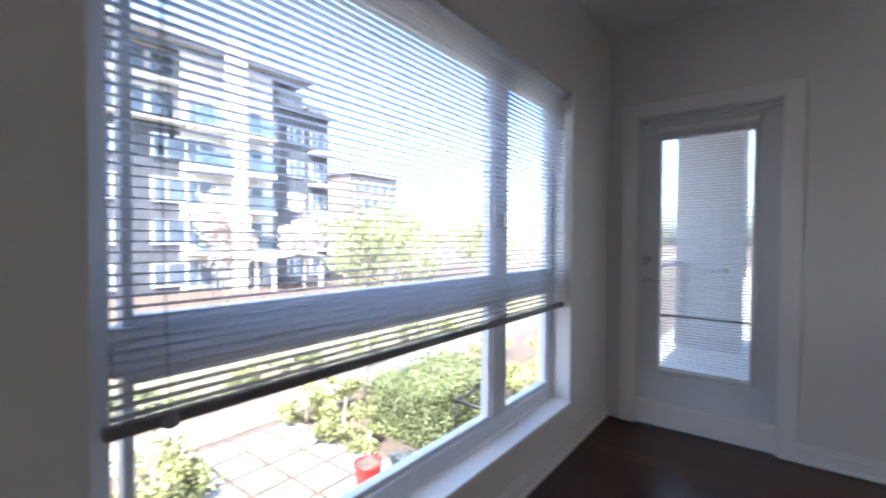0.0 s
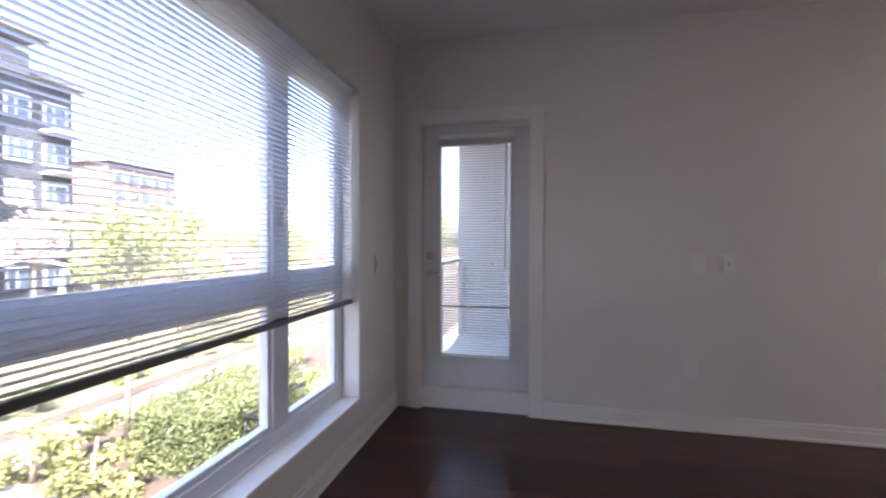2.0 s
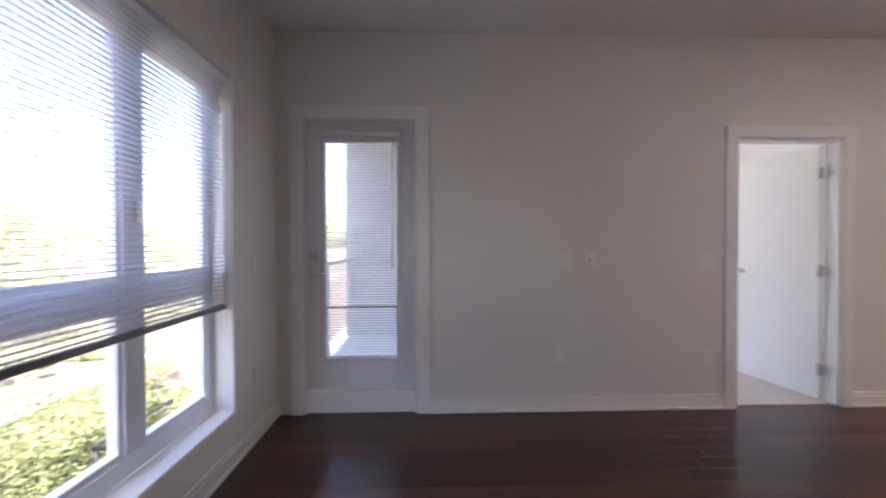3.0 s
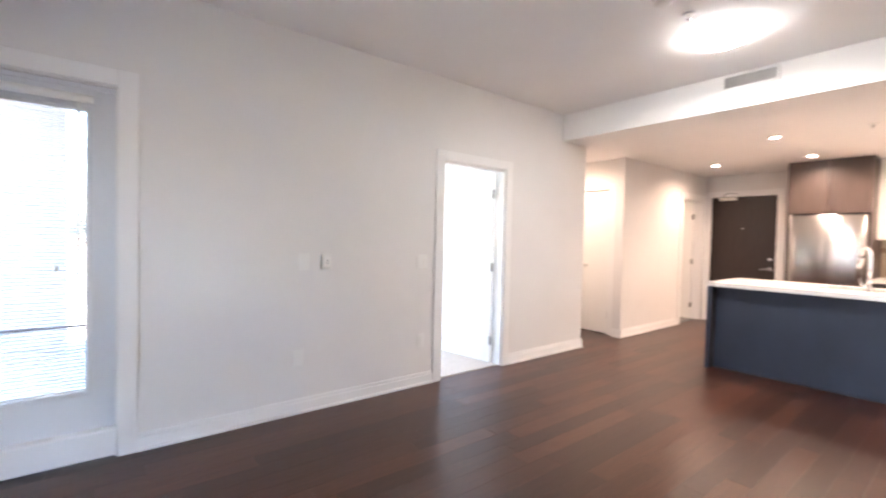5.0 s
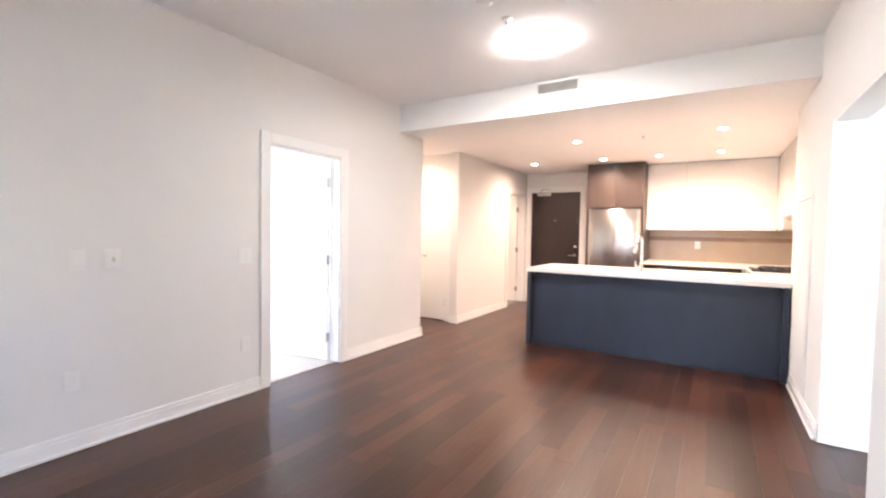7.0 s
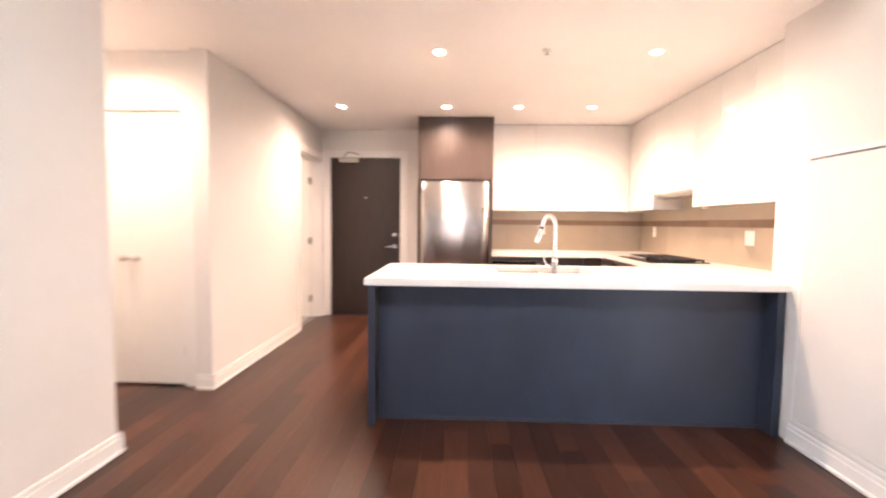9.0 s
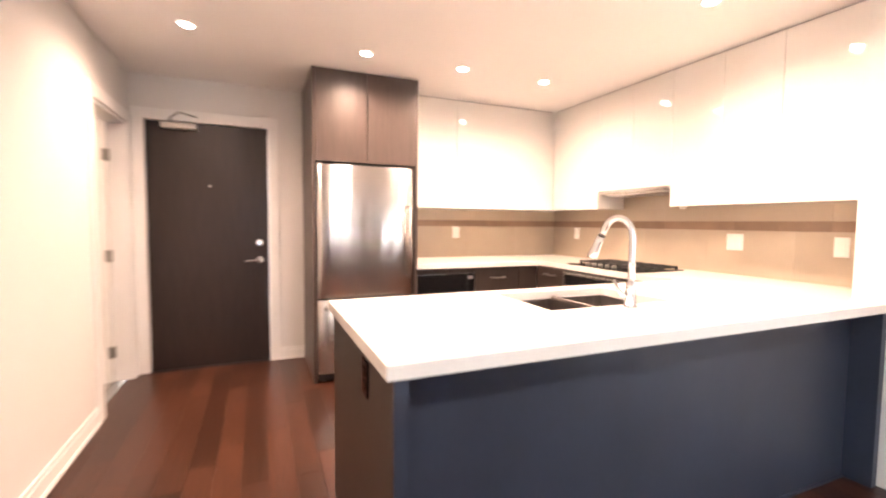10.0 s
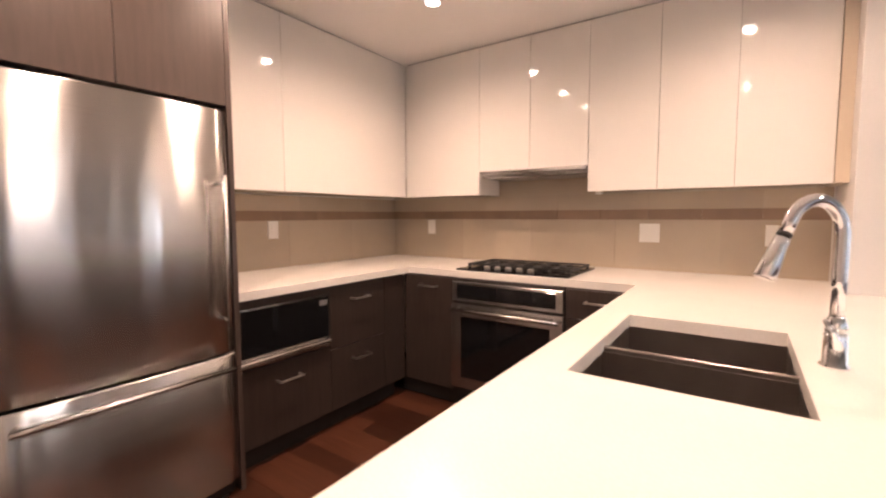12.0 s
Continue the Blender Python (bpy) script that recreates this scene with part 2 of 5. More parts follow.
def bm_lathe(bm, cx, cy, profile, n=24, axis='z', base=0.0):
    """Turned shape: profile is (radius, height) along the axis through cx, cy."""
    rings = []
    for r, h in profile:
        ring = []
        for i in range(n):
            a = 2 * math.pi * i / n
            u, v = r * math.cos(a), r * math.sin(a)
            if axis == 'z':
                co = (cx + u, cy + v, base + h)
            elif axis == 'x':
                co = (base + h, cx + u, cy + v)
            else:
                co = (cx + u, base + h, cy + v)
            ring.append(bm.verts.new(co))
        rings.append(ring)
    for a, b in zip(rings, rings[1:]):
        for i in range(n):
            f = bm.faces.new((a[i], a[(i + 1) % n], b[(i + 1) % n], b[i]))
            f.smooth = True
    bm.faces.new(rings[0])
    bm.faces.new(rings[-1])
    bmesh.ops.recalc_face_normals(bm, faces=bm.faces)
    return bm


def lathe(cx, cy, profile, n=24, axis='z', base=0.0):
    return bm_lathe(bmesh.new(), cx, cy, profile, n, axis, base)


def tube(points, radius, n=12, radii=None):
    bm = bmesh.new()
    pts = [Vector(p) for p in points]
    rings = []
    side = None
    for i, p in enumerate(pts):
        d = (pts[min(i + 1, len(pts) - 1)] - pts[max(i - 1, 0)]).normalized()
        if side is None:
            side = d.orthogonal().normalized()
        side = (side - d * side.dot(d)).normalized()
        up = d.cross(side)
        r = radii[i] if radii else radius
        rings.append([bm.verts.new(p + r * (math.cos(2 * math.pi * k / n) * side + math.sin(2 * math.pi * k / n) * up)) for k in range(n)])
    for a, b in zip(rings, rings[1:]):
        for k in range(n):
            f = bm.faces.new((a[k], a[(k + 1) % n], b[(k + 1) % n], b[k]))
            f.smooth = True
    bm.faces.new(rings[0])
    bm.faces.new(rings[-1])
    bmesh.ops.recalc_face_normals(bm, faces=bm.faces)
    return bm


def mesh_of(name, bm, material):
    me = bpy.data.meshes.new(name)
    bm.to_mesh(me)
    bm.free()
    me.materials.append(material)
    return me


def thing(name, loc, label, category, group="", kind=""):
    ob = new(name)
    ob.location = loc
    ob.empty_display_size = 0.1
    return tagged(ob, label, category, group, kind)


def part(name, bm, material, parent, label=""):
    ob = new(name, mesh_of(name, bm, material))
    ob.parent = parent
    p, shift = parent, Vector((0, 0, 0))
    while p:
        shift += p.location
        p = p.parent
    ob.location = -shift
    return tagged(ob, label)


def solid(name, bm, material, label, category, kind="", group=""):
    return tagged(new(name, mesh_of(name, bm, material)), label, category, group, kind)


def structure(name, bm, material, label, category):
    return solid(name, bm, material, label, category, "structure")


def bm_wall(axis, c0, c1, a0, a1, z0, z1, holes=()):
    """Wall slab with holes (a0, a1, z0, z1); axis 'x' runs along x, thickness c0..c1 in y."""
    bm = bmesh.new()

    def put(u0, u1, w0, w1):
        if u1 - u0 < 1e-4 or w1 - w0 < 1e-4:
            return
        if axis == 'x':
            bm_box(bm, u0, u1, c0, c1, w0, w1)
        else:
            bm_box(bm, c0, c1, u0, u1, w0, w1)
    at = a0
    for h0, h1, hz0, hz1 in sorted(holes):
        put(at, h0, z0, z1)
        put(h0, h1, z0, hz0)
        put(h0, h1, hz1, z1)
        at = h1
    put(at, a1, z0, z1)
    return bm


def baseboard(x0, y0, x1, y1, nx, ny):
    """Skirting of two steps from one wall point to another, standing out along (nx, ny)."""
    bm = bmesh.new()
    for t, z0, z1, bv in ((0.016, 0.001, 0.085, 0.002), (0.011, 0.0845, 0.112, 0.003), (0.027, 0.0005, 0.022, 0.004)):
        bm_box(bm, min(x0, x1, x0 + nx * t), max(x0, x1, x0 + nx * t), min(y0, y1, y0 + ny * t), max(y0, y1, y0 + ny * t), z0, z1, bv)
    return structure("baseboard", bm, TRIM, "white painted stepped baseboard along the wall", "baseboard")


# ---------------------------------------------------------------- structure
CH, SZ = 2.76, 2.46
structure("wall_west", bm_wall('y', -0.20, 0.0, -1.8, 5.5, -0.2, CH + 0.2,
                               [(2.465, 4.815, 0.275, 2.178), (-1.7, 1.4, 0.15, 2.55)]), WALL, "pale grey painted wall with a wide window", "wall")
structure("wall_north", bm_wall('x', 5.5, 5.62, -0.20, 5.60, -0.2, CH + 0.2,
                                [(0.213, 1.0, -0.06, 2.125), (3.39, 4.20, -0.06, 2.02)]), WALL, "pale painted wall with balcony door and bedroom doorway", "wall")
structure("wall_south", bm_wall('x', 1.605, 1.765, 0.0, 4.72, -0.2, CH + 0.2, [(3.66, 4.719, -0.06, 2.06)]), WALL,
          "pale painted wall with a doorway", "wall")
structure("wall_pillar", box(4.72, 6.15, 1.19, 1.765, 0.0, CH + 0.2), WALL, "pale painted wall beside the kitchen", "wall")
structure("wall_kitchen", box(6.15, 9.42, 1.19, 1.31, 0.0, SZ), WALL, "pale painted wall behind the kitchen cabinets", "wall")
structure("wall_east", box(9.22, 9.42, 1.31, 4.17, 0.0, SZ), WALL, "pale painted wall behind the kitchen cabinets", "wall")
structure("wall_entry", bm_wall('y', 9.18, 9.42, 4.17, 5.5, 0.0, SZ, [(4.468, 5.40, 0.0, 2.10)]), WALL, "pale painted wall round the entry door", "wall")
structure("wall_hall", bm_wall('x', 5.5, 5.62, 6.51, 9.42, 0.0, SZ, [(8.30, 9.06, 0.0, 2.04)]), WALL, "pale painted hall wall with a bathroom doorway", "wall")
structure("wall_closet_side", box(5.48, 5.60, 5.62, 6.72, 0.0, SZ), WALL, "pale painted wall of the closet recess", "wall")
structure("wall_closet_back", box(5.48, 7.2, 6.60, 6.72, 0.0, SZ), WALL, "pale painted wall of the closet recess", "wall")
structure("wall_closet_front", bm_wall('y', 6.56, 6.66, 5.62, 6.60, 0.0, SZ, [(5.73, 6.53, 0.0, 2.04)]), WALL, "pale painted wall round the closet doors", "wall")
structure("ceiling", box(-0.20, 9.42, 1.19, 5.62, CH, CH + 0.2), CEIL, "white painted flat ceiling", "ceiling")
structure("ceiling_soffit", box(5.13, 9.42, 1.765, 5.5, SZ, CH - 0.004), CEIL, "white dropped ceiling over the kitchen", "ceiling")
structure("ceiling_soffit_kitchen", box(6.15, 9.42, 1.19, 1.765, SZ, CH - 0.004), CEIL, "white dropped ceiling over the cabinets", "ceiling")
structure("ceiling_hall", box(5.60, 9.42, 5.5, 7.9, SZ + 0.0, CH), CEIL, "white ceiling of the hall recess", "ceiling")

# rooms beyond the doorways
structure("floor_bedroom", box(1.9, 5.48, 5.62, 9.2, -0.1, 0.008), CARPET, "beige bedroom carpet", "carpet")
structure("threshold", box(3.408, 4.182, 5.543, 5.62, -0.06, 0.008), CARPET, "beige bedroom carpet at the doorway", "carpet")
# unseen window openings, added so that sky light brightens the bedroom
structure("wall_bedroom_north", bm_wall('x', 9.2, 9.35, 1.8, 5.6, 0.0, CH, [(2.0, 4.7, 0.3, 2.6)]), WALL, "pale bedroom wall with an added window opening", "wall")
structure("wall_bedroom_west", bm_wall('y', 1.78, 1.9, 5.62, 9.35, 0.0, CH, [(6.0, 9.0, 0.1, 2.6)]), WALL, "pale bedroom wall with an added window opening", "wall")
structure("wall_bedroom_east", box(5.48, 5.6, 6.72, 9.35, 0.0, CH), WALL, "pale bedroom wall", "wall")
structure("ceiling_bedroom", box(1.78, 5.6, 5.62, 9.35, CH, CH + 0.15), CEIL, "white bedroom ceiling", "ceiling")
structure("floor_side_room", box(0.0, 6.3, -1.8, 1.604, -0.1, 0.0), PLANK, "dark wooden floor of the side room", "floor")
structure("wall_side_room", bm_wall('x', -1.95, -1.8, -0.2, 6.3, -0.1, CH), WALL, "pale side room wall", "wall")
structure("wall_side_room_end", box(6.0, 6.12, -1.8, 1.19, 0.0, CH), WALL, "pale side room wall", "wall")
structure("ceiling_side_room", box(-0.2, 6.3, -1.95, 1.19, CH + 0.001, CH + 0.16), CEIL, "white side room ceiling", "ceiling")
structure("floor_bathroom", box(7.3, 9.42, 5.62, 7.9, -0.1, 0.004), PAVE, "pale bathroom floor", "floor")
# added behind the closed doors to hide sunlit ground under their gap
structure("floor_closet", box(6.62, 7.3, 5.62, 6.72, -0.1, -0.001), SUBF, "dark closet floor, added to block light under the doors", "floor")
structure("wall_bathroom", box(7.2, 9.42, 7.8, 7.9, 0.0, SZ), WALL, "pale bathroom wall", "wall")
structure("wall_bathroom_west", box(7.2, 7.3, 5.62, 7.8, 0.0, SZ), WALL, "pale bathroom wall", "wall")
structure("wall_bathroom_east", box(9.3, 9.42, 5.62, 7.8, 0.0, SZ), WALL, "pale bathroom wall", "wall")

bw = thing("window_2", (3.35, 9.27, 0.3), "wide white bedroom window, unseen, added to let sky light in", "window", kind="structure")
for a in ((2.0, 2.06, 0.3, 2.6), (4.64, 4.7, 0.3, 2.6), (2.06, 4.64, 0.3, 0.36), (2.06, 4.64, 2.54, 2.6), (3.32, 3.38, 0.36, 2.54)):
    part("window_frame", box(a[0], a[1], 9.24, 9.31, a[2], a[3], 0.004), VINYL, bw)
structure("trim", box(4.95, 5.478, 9.17, 9.199, 0.01, 2.1, 0.004), DOORG, "pale grey bedroom closet panel", "closet panel")

# skirting
for seg in ((0, 1.766, 0, 5.5, 1, 0), (1.105, 5.5, 3.30, 5.5, 0, -1), (4.29, 5.5, 5.60, 5.5, 0, -1), (5.60, 5.473, 5.60, 6.6, 1, 0),
            (6.51, 5.5, 8.21, 5.5, 0, -1), (6.51, 5.473, 6.51, 5.62, -1, 0), (9.18, 4.17, 9.18, 4.378, -1, 0),
            (4.735, 1.765, 5.945, 1.765, 0, 1), (0.03, 1.765, 3.655, 1.765, 0, 1)):
    baseboard(*seg)


def casing(axis, c, n, a0, a1, top, w=0.09):
    """Flat door casing on a wall face at c, standing out towards n."""
    t0, t1 = (c, c + n * 0.020)
    for u0, u1, z0, z1 in ((a0 - w, a0, 0.0005, top + w), (a1, a1 + w, 0.0005, top + w), (a0, a1, top, top + w)):
        bm = box(u0, u1, t0, t1, z0, z1, 0.003) if axis == 'x' else box(t0, t1, u0, u1, z0, z1, 0.003)
        structure("trim", bm, TRIM, "white painted flat door casing", "door casing")


def lining(axis, c0, c1, a0, a1, top, t=0.018):
    """Door lining inside an opening through a wall c0..c1."""
    for u0, u1, z0, z1 in ((a0, a0 + t, 0.009, top - t), (a1 - t, a1, 0.009, top - t), (a0, a1, top - t, top)):
        bm = box(u0, u1, c0 + .001, c1 - .001, z0, z1) if axis == 'x' else box(c0 + .001, c1 - .001, u0, u1, z0, z1)
        structure("trim", bm, TRIM, "white painted door lining", "door lining")


casing('x', 5.5, -1, 0.200, 1.010, 2.135, 0.095)
casing('x', 5.5, -1, 3.39, 4.20, 2.02)
lining('x', 5.5, 5.62, 3.39, 4.20, 2.02)
casing('y', 9.18, -1, 4.468, 5.40, 2.10)
casing('x', 5.5, -1, 8.30, 9.06, 2.04)
lining('x', 5.5, 5.62, 8.30, 9.06, 2.04)
lining('x', 1.605, 1.765, 3.66, 4.719, 2.06)

# ---------------------------------------------------------------- window and blind
win = thing("window_1", (-0.12, 3.65, 0.28), "wide white vinyl window with a fixed pane and a casement", "window", kind="structure")
FX0, FX1 = -0.185, -0.115
wy0, wy1, wz0, wz1 = 2.465, 4.815, 0.30, 2.178
for nm, a in (("window_frame", (wy0 + .001, wy0 + 0.065, wz0, wz1)), ("window_frame", (wy1 - 0.055, wy1 - .001, wz0, wz1)),
              ("window_frame", (wy0 + 0.065, wy1 - 0.055, wz0, 0.385)), ("window_frame", (wy0 + 0.065, wy1 - 0.055, 2.11, wz1)),
              ("mullion", (4.095, 4.225, 0.385, 2.11))):
    part(nm, box(FX0, FX1, *a, 0.004), VINYL, win)
part("transom", box(FX0, FX1 + 0.004, wy0 + 0.065, 4.095, 0.98, 1.087, 0.004), VINYL, win)
part("transom", box(FX0, FX1 + 0.004, 4.225, wy1 - 0.055, 0.98, 1.087, 0.004), VINYL, win)
for y0, y1, z0, z1 in ((2.555, 4.095, 0.385, 0.98), (2.555, 4.095, 1.087, 2.11), (4.225, 4.76, 0.385, 0.98), (4.225, 4.76, 1.087, 2.11)):
    fr = bmesh.new()
    b = 0.022
    for a in ((y0, y0 + b, z0, z1), (y1 - b, y1, z0, z1), (y0 + b, y1 - b, z0, z0 + b), (y0 + b, y1 - b, z1 - b, z1)):
        bm_box(fr, FX0 + 0.012, FX1 - 0.012, *a, 0.003)
    part("sash", fr, VINYL, win)
    p = part("pane", box(-0.153, -0.147, y0 + b, y1 - b, z0 + b, z1 - b), GLASS, win)
    p.visible_shadow = False
part("window_sill", box(-0.115, 0.012, wy0 + .001, wy1 - .001, 0.2755, 0.300, 0.004), TRIM, win, "white painted window sill")
part("latch", box(-0.113, -0.098, 4.15, 4.175, 1.33, 1.42, 0.004), NICKEL, win)
for side in ((-0.1145, -0.001, wy0 + .0005, wy0 + 0.004), (-0.1145, -0.001, wy1 - 0.004, wy1 - .0005)):
    part("reveal", box(side[0], side[1], side[2], side[3], 0.3005, 2.177), TRIM, win)


def slat_bm(y0, y1, depth, curve=0.0025, axis='y'):
    """A thin arched slat centred on the origin height."""
    bm = bmesh.new()
    n = 4
    top = []
    for k in range(n + 1):
        u = -0.5 + k / n
        h = curve * (1 - 4 * u * u)
        if axis == 'y':
            top.append((bm.verts.new((u * depth, y0, h)), bm.verts.new((u * depth, y1, h))))
        else:
            top.append((bm.verts.new((y0, u * depth, h)), bm.verts.new((y1, u * depth, h))))
    fs = []
    for a, b2 in zip(top, top[1:]):
        f = bm.faces.new((a[0], a[1], b2[1], b2[0]))
        f.smooth = True
        fs.append(f)
    r = bmesh.ops.extrude_face_region(bm, geom=fs)
    for v in r["geom"]:
        if isinstance(v, bmesh.types.BMVert):
            v.co.z -= 0.0008
    bmesh.ops.recalc_face_normals(bm, faces=bm.faces)
    return bm


blind = thing("venetian_blind", (-0.055, 3.65, 2.175), "white horizontal venetian blind, slats open, part lowered in the window", "blind")
slat_me = mesh_of("slat", slat_bm(-1.145, 1.145, 0.026), SLAT)
z = 0.915
while z < 2.125:
    s = new("slat", slat_me)
    s.parent = blind
    s.location = (0, 0.0025, z - 2.175)
    s.rotation_euler = (0, radians(2 + random.uniform(-1.2, 1.2)), 0)
    z += 0.0225
part("headrail", box(-0.078, -0.030, 2.505, 4.80, 2.135, 2.174, 0.004), SLAT, blind, "white headrail")
part("bottom_rail", box(-0.070, -0.040, 2.500, 4.805, 0.875, 0.903, 0.005, 2), RAILD, blind, "bottom rail of the blind, its shade put in dark grey")
for cy in (2.72, 3.35, 3.98, 4.60):
    for cx in (-0.069, -0.041):
        part("ladder_cord", tube([(cx, cy, 0.90), (cx, cy, 1.5), (cx, cy, 2.14)], 0.0009, 5), SLAT, blind)
part("lift_cord", tube([(-0.026, 2.598, 2.14), (-0.025, 2.597, 1.8), (-0.026, 2.596, 1.48)], 0.0022, 6), CORD, blind, "dark lift cord")
part("lift_cord", tube([(-0.024, 2.602, 2.14), (-0.024, 2.604, 1.72), (-0.024, 2.616, 1.52)], 0.0018, 6), CORD, blind, "dark lift cord")
part("lift_cord", tube([(-0.026, 2.597, 1.49), (-0.026, 2.604, 1.10), (-0.030, 2.613, 0.905)], 0.0014, 6), CORD, blind, "dark lift cord")
for kx, ky, kz in ((-0.026, 2.596, 1.455), (-0.024, 2.617, 1.495)):
    part("cord_tassel", lathe(kx, ky, [(0.002, 0), (0.005, 0.004), (0.0035, 0.024), (0.0015, 0.028)], 10, base=kz), CORD, blind)
part("cord_knot", lathe(-0.030, 2.613, [(0.004, 0), (0.016, 0.006), (0.019, 0.018), (0.012, 0.032), (0.003, 0.038)], 12, base=0.872), CORD, blind, "grey cord knot on the bottom rail")

# ---------------------------------------------------------------- balcony door
bd = thing("door_1", (0.6, 5.56, 0.0), "closed white balcony door with a full glass light and inner blind", "door", kind="structure")
bm = bmesh.new()
for a in ((0.213, 0.345, 0.172, 2.10), (0.869, 1.0, 0.172, 2.10), (0.345, 0.869, 0.172, 0.395), (0.345, 0.869, 1.978, 2.10)):
    bm_box(bm, a[0], a[1], 5.545, 5.59, a[2], a[3])
part("leaf", bm, DOORG, bd, "grey-white painted door leaf")
bm = bmesh.new()
for a in ((0.325, 0.35, 0.375, 1.998), (0.864, 0.889, 0.375, 1.998), (0.35, 0.864, 0.375, 0.40), (0.35, 0.864, 1.973, 1.998)):
    bm_box(bm, a[0], a[1], 5.533, 5.546, a[2], a[3], 0.004)
part("glazing_bead", bm, DOORG, bd)
gp = part("pane", box(0.345, 0.869, 5.582, 5.587, 0.395, 1.978), GLASS, bd)
gp.visible_shadow = False
part("door_sill", box(0.203, 1.008, 5.482, 5.60, 0.015, 0.170, 0.006), TRIM, bd, "white raised door sill")
part("door_frame", box(0.214, 0.999, 5.53, 5.60, 2.10, 2.124), DOORG, bd)
lev = part("door_handle", tube([(0.262, 5.545, 1.02), (0.262, 5.505, 1.02), (0.262, 5.50, 1.02), (0.30, 5.496, 1.018), (0.36, 5.498, 1.014)], 0.009, 10), NICKEL, bd, "satin nickel lever handle")
part("rose", lathe(0.262, 1.02, [(0.028, 0), (0.028, -0.008), (0.018, -0.014)], 20, 'y', 5.545), NICKEL, bd)
part("deadbolt", lathe(0.262, 1.15, [(0.028, 0), (0.028, -0.010), (0.012, -0.014), (0.010, -0.030)], 20, 'y', 5.545), NICKEL, bd)

db = thing("door_blind", (0.61, 5.515, 2.04), "white mini blind hung on the balcony door glass", "blind")
dme = mesh_of("slat", slat_bm(-0.262, 0.262, 0.016, 0.0015, 'x'), SLAT)
z = 0.425
while z < 1.97:
    s = new("slat", dme)
    s.parent = db
    s.location = (-0.004, 0.046, z - 2.04)
    s.rotation_euler = (radians(24), 0, 0)
    z += 0.0195
part("headrail", lathe(5.515, 2.04, [(0.020, -0.285), (0.023, -0.28), (0.023, 0.28), (0.020, 0.285)], 16, 'x', 0.615), PLASTIC, db, "white round headrail")
part("bottom_rail", box(0.345, 0.869, 5.553, 5.567, 0.398, 0.412, 0.003), PLASTIC, db)
part("hold_down_bar", box(0.345, 0.869, 5.550, 5.566, 0.765, 0.778, 0.003), CORD, db, "grey cross bar")
part("wand", tube([(0.835, 5.51, 2.02), (0.835, 5.508, 1.5), (0.833, 5.508, 1.06)], 0.006, 8), PLASTIC, db, "white plastic wand")
part("lift_cord", tube([(0.74, 5.512, 2.02), (0.74, 5.512, 1.5), (0.74, 5.512, 1.12)], 0.0015, 6), PLASTIC, db)
part("tassel", lathe(0.74, 5.512, [(0.003, 0), (0.011, 0.004), (0.009, 0.035), (0.003, 0.04)], 10, base=1.085), PLASTIC, db)

# ---------------------------------------------------------------- other doors
dr = thing("door_2", (4.18, 5.62, 0.0), "white flush bedroom door standing open", "door", kind="structure")


def swung(bm):
    """Turn a piece of the bedroom door with its leaf about the hinge line."""
    bmesh.ops.rotate(bm, verts=bm.verts, cent=(4.160, 5.622, 0), matrix=Matrix.Rotation(radians(9), 3, 'Z'))
    return bm


part("leaf", swung(box(4.142, 4.178, 5.622, 6.400, 0.015, 1.995, 0.002)), DOORW, dr)
for hz in (0.25, 1.02, 1.78):
    part("hinge", box(4.1395, 4.143, 5.585, 5.619, hz - 0.045, hz + 0.045), HINGE, dr)
    part("hinge_knuckle", lathe(4.133, 5.614, [(0.006, -0.045), (0.006, 0.045)], 10, base=hz), HINGE, dr)
part("door_handle", swung(tube([(4.142, 6.335, 0.98), (4.092, 6.335, 0.98), (4.087, 6.325, 0.98), (4.087, 6.24, 0.978)], 0.009, 10)), NICKEL, dr, "satin nickel lever handle")
part("rose", swung(lathe(6.335, 0.98, [(0.027, 0), (0.027, -0.008), (0.018, -0.012)], 18, 'x', 4.142)), NICKEL, dr)

ed = thing("door_3", (9.2, 4.93, 0.0), "closed dark brown wooden entry door", "door", kind="structure")
part("leaf", box(9.20, 9.245, 4.470, 5.398, 0.008, 2.096, 0.002), ENTRY, ed)
part("rose", lathe(4.545, 0.93, [(0.033, 0), (0.033, -0.010), (0.02, -0.016)], 22, 'x', 9.20), CHROME, ed)
part("door_handle", tube([(9.20, 4.545, 0.93), (9.14, 4.545, 0.93), (9.137, 4.56, 0.93), (9.138, 4.62, 0.927), (9.142, 4.665, 0.924)], 0.010, 10), CHROME, ed, "bright chrome lever handle")
part("deadbolt", lathe(4.545, 1.085, [(0.033, 0), (0.033, -0.012), (0.02, -0.018), (0.012, -0.020)], 22, 'x', 9.20), CHROME, ed)
part("door_viewer", lathe(4.935, 1.575, [(0.010, 0), (0.010, -0.004), (0.006, -0.006)], 12, 'x', 9.20), NICKEL, ed)
part("door_closer", box(9.135, 9.20, 5.02, 5.28, 2.035, 2.088, 0.010, 2), NICKEL, ed, "metal door closer")
part("closer_arm", tube([(9.165, 5.22, 2.09), (9.14, 5.20, 2.125), (9.06, 5.13, 2.150)], 0.008, 8), HINGE, ed)
part("closer_arm", tube([(9.06, 5.13, 2.150), (9.12, 5.06, 2.145), (9.165, 5.02, 2.140)], 0.007, 8), HINGE, ed)
part("threshold", box(9.17, 9.30, 4.470, 5.398, 0.0005, 0.006), DARKM, ed)

br = thing("door_4", (9.04, 5.62, 0.0), "white flush bathroom door standing open", "door", kind="structure")
part("leaf", box(8.99, 9.026, 5.615, 6.33, 0.012, 2.020, 0.002), DOORW, br)
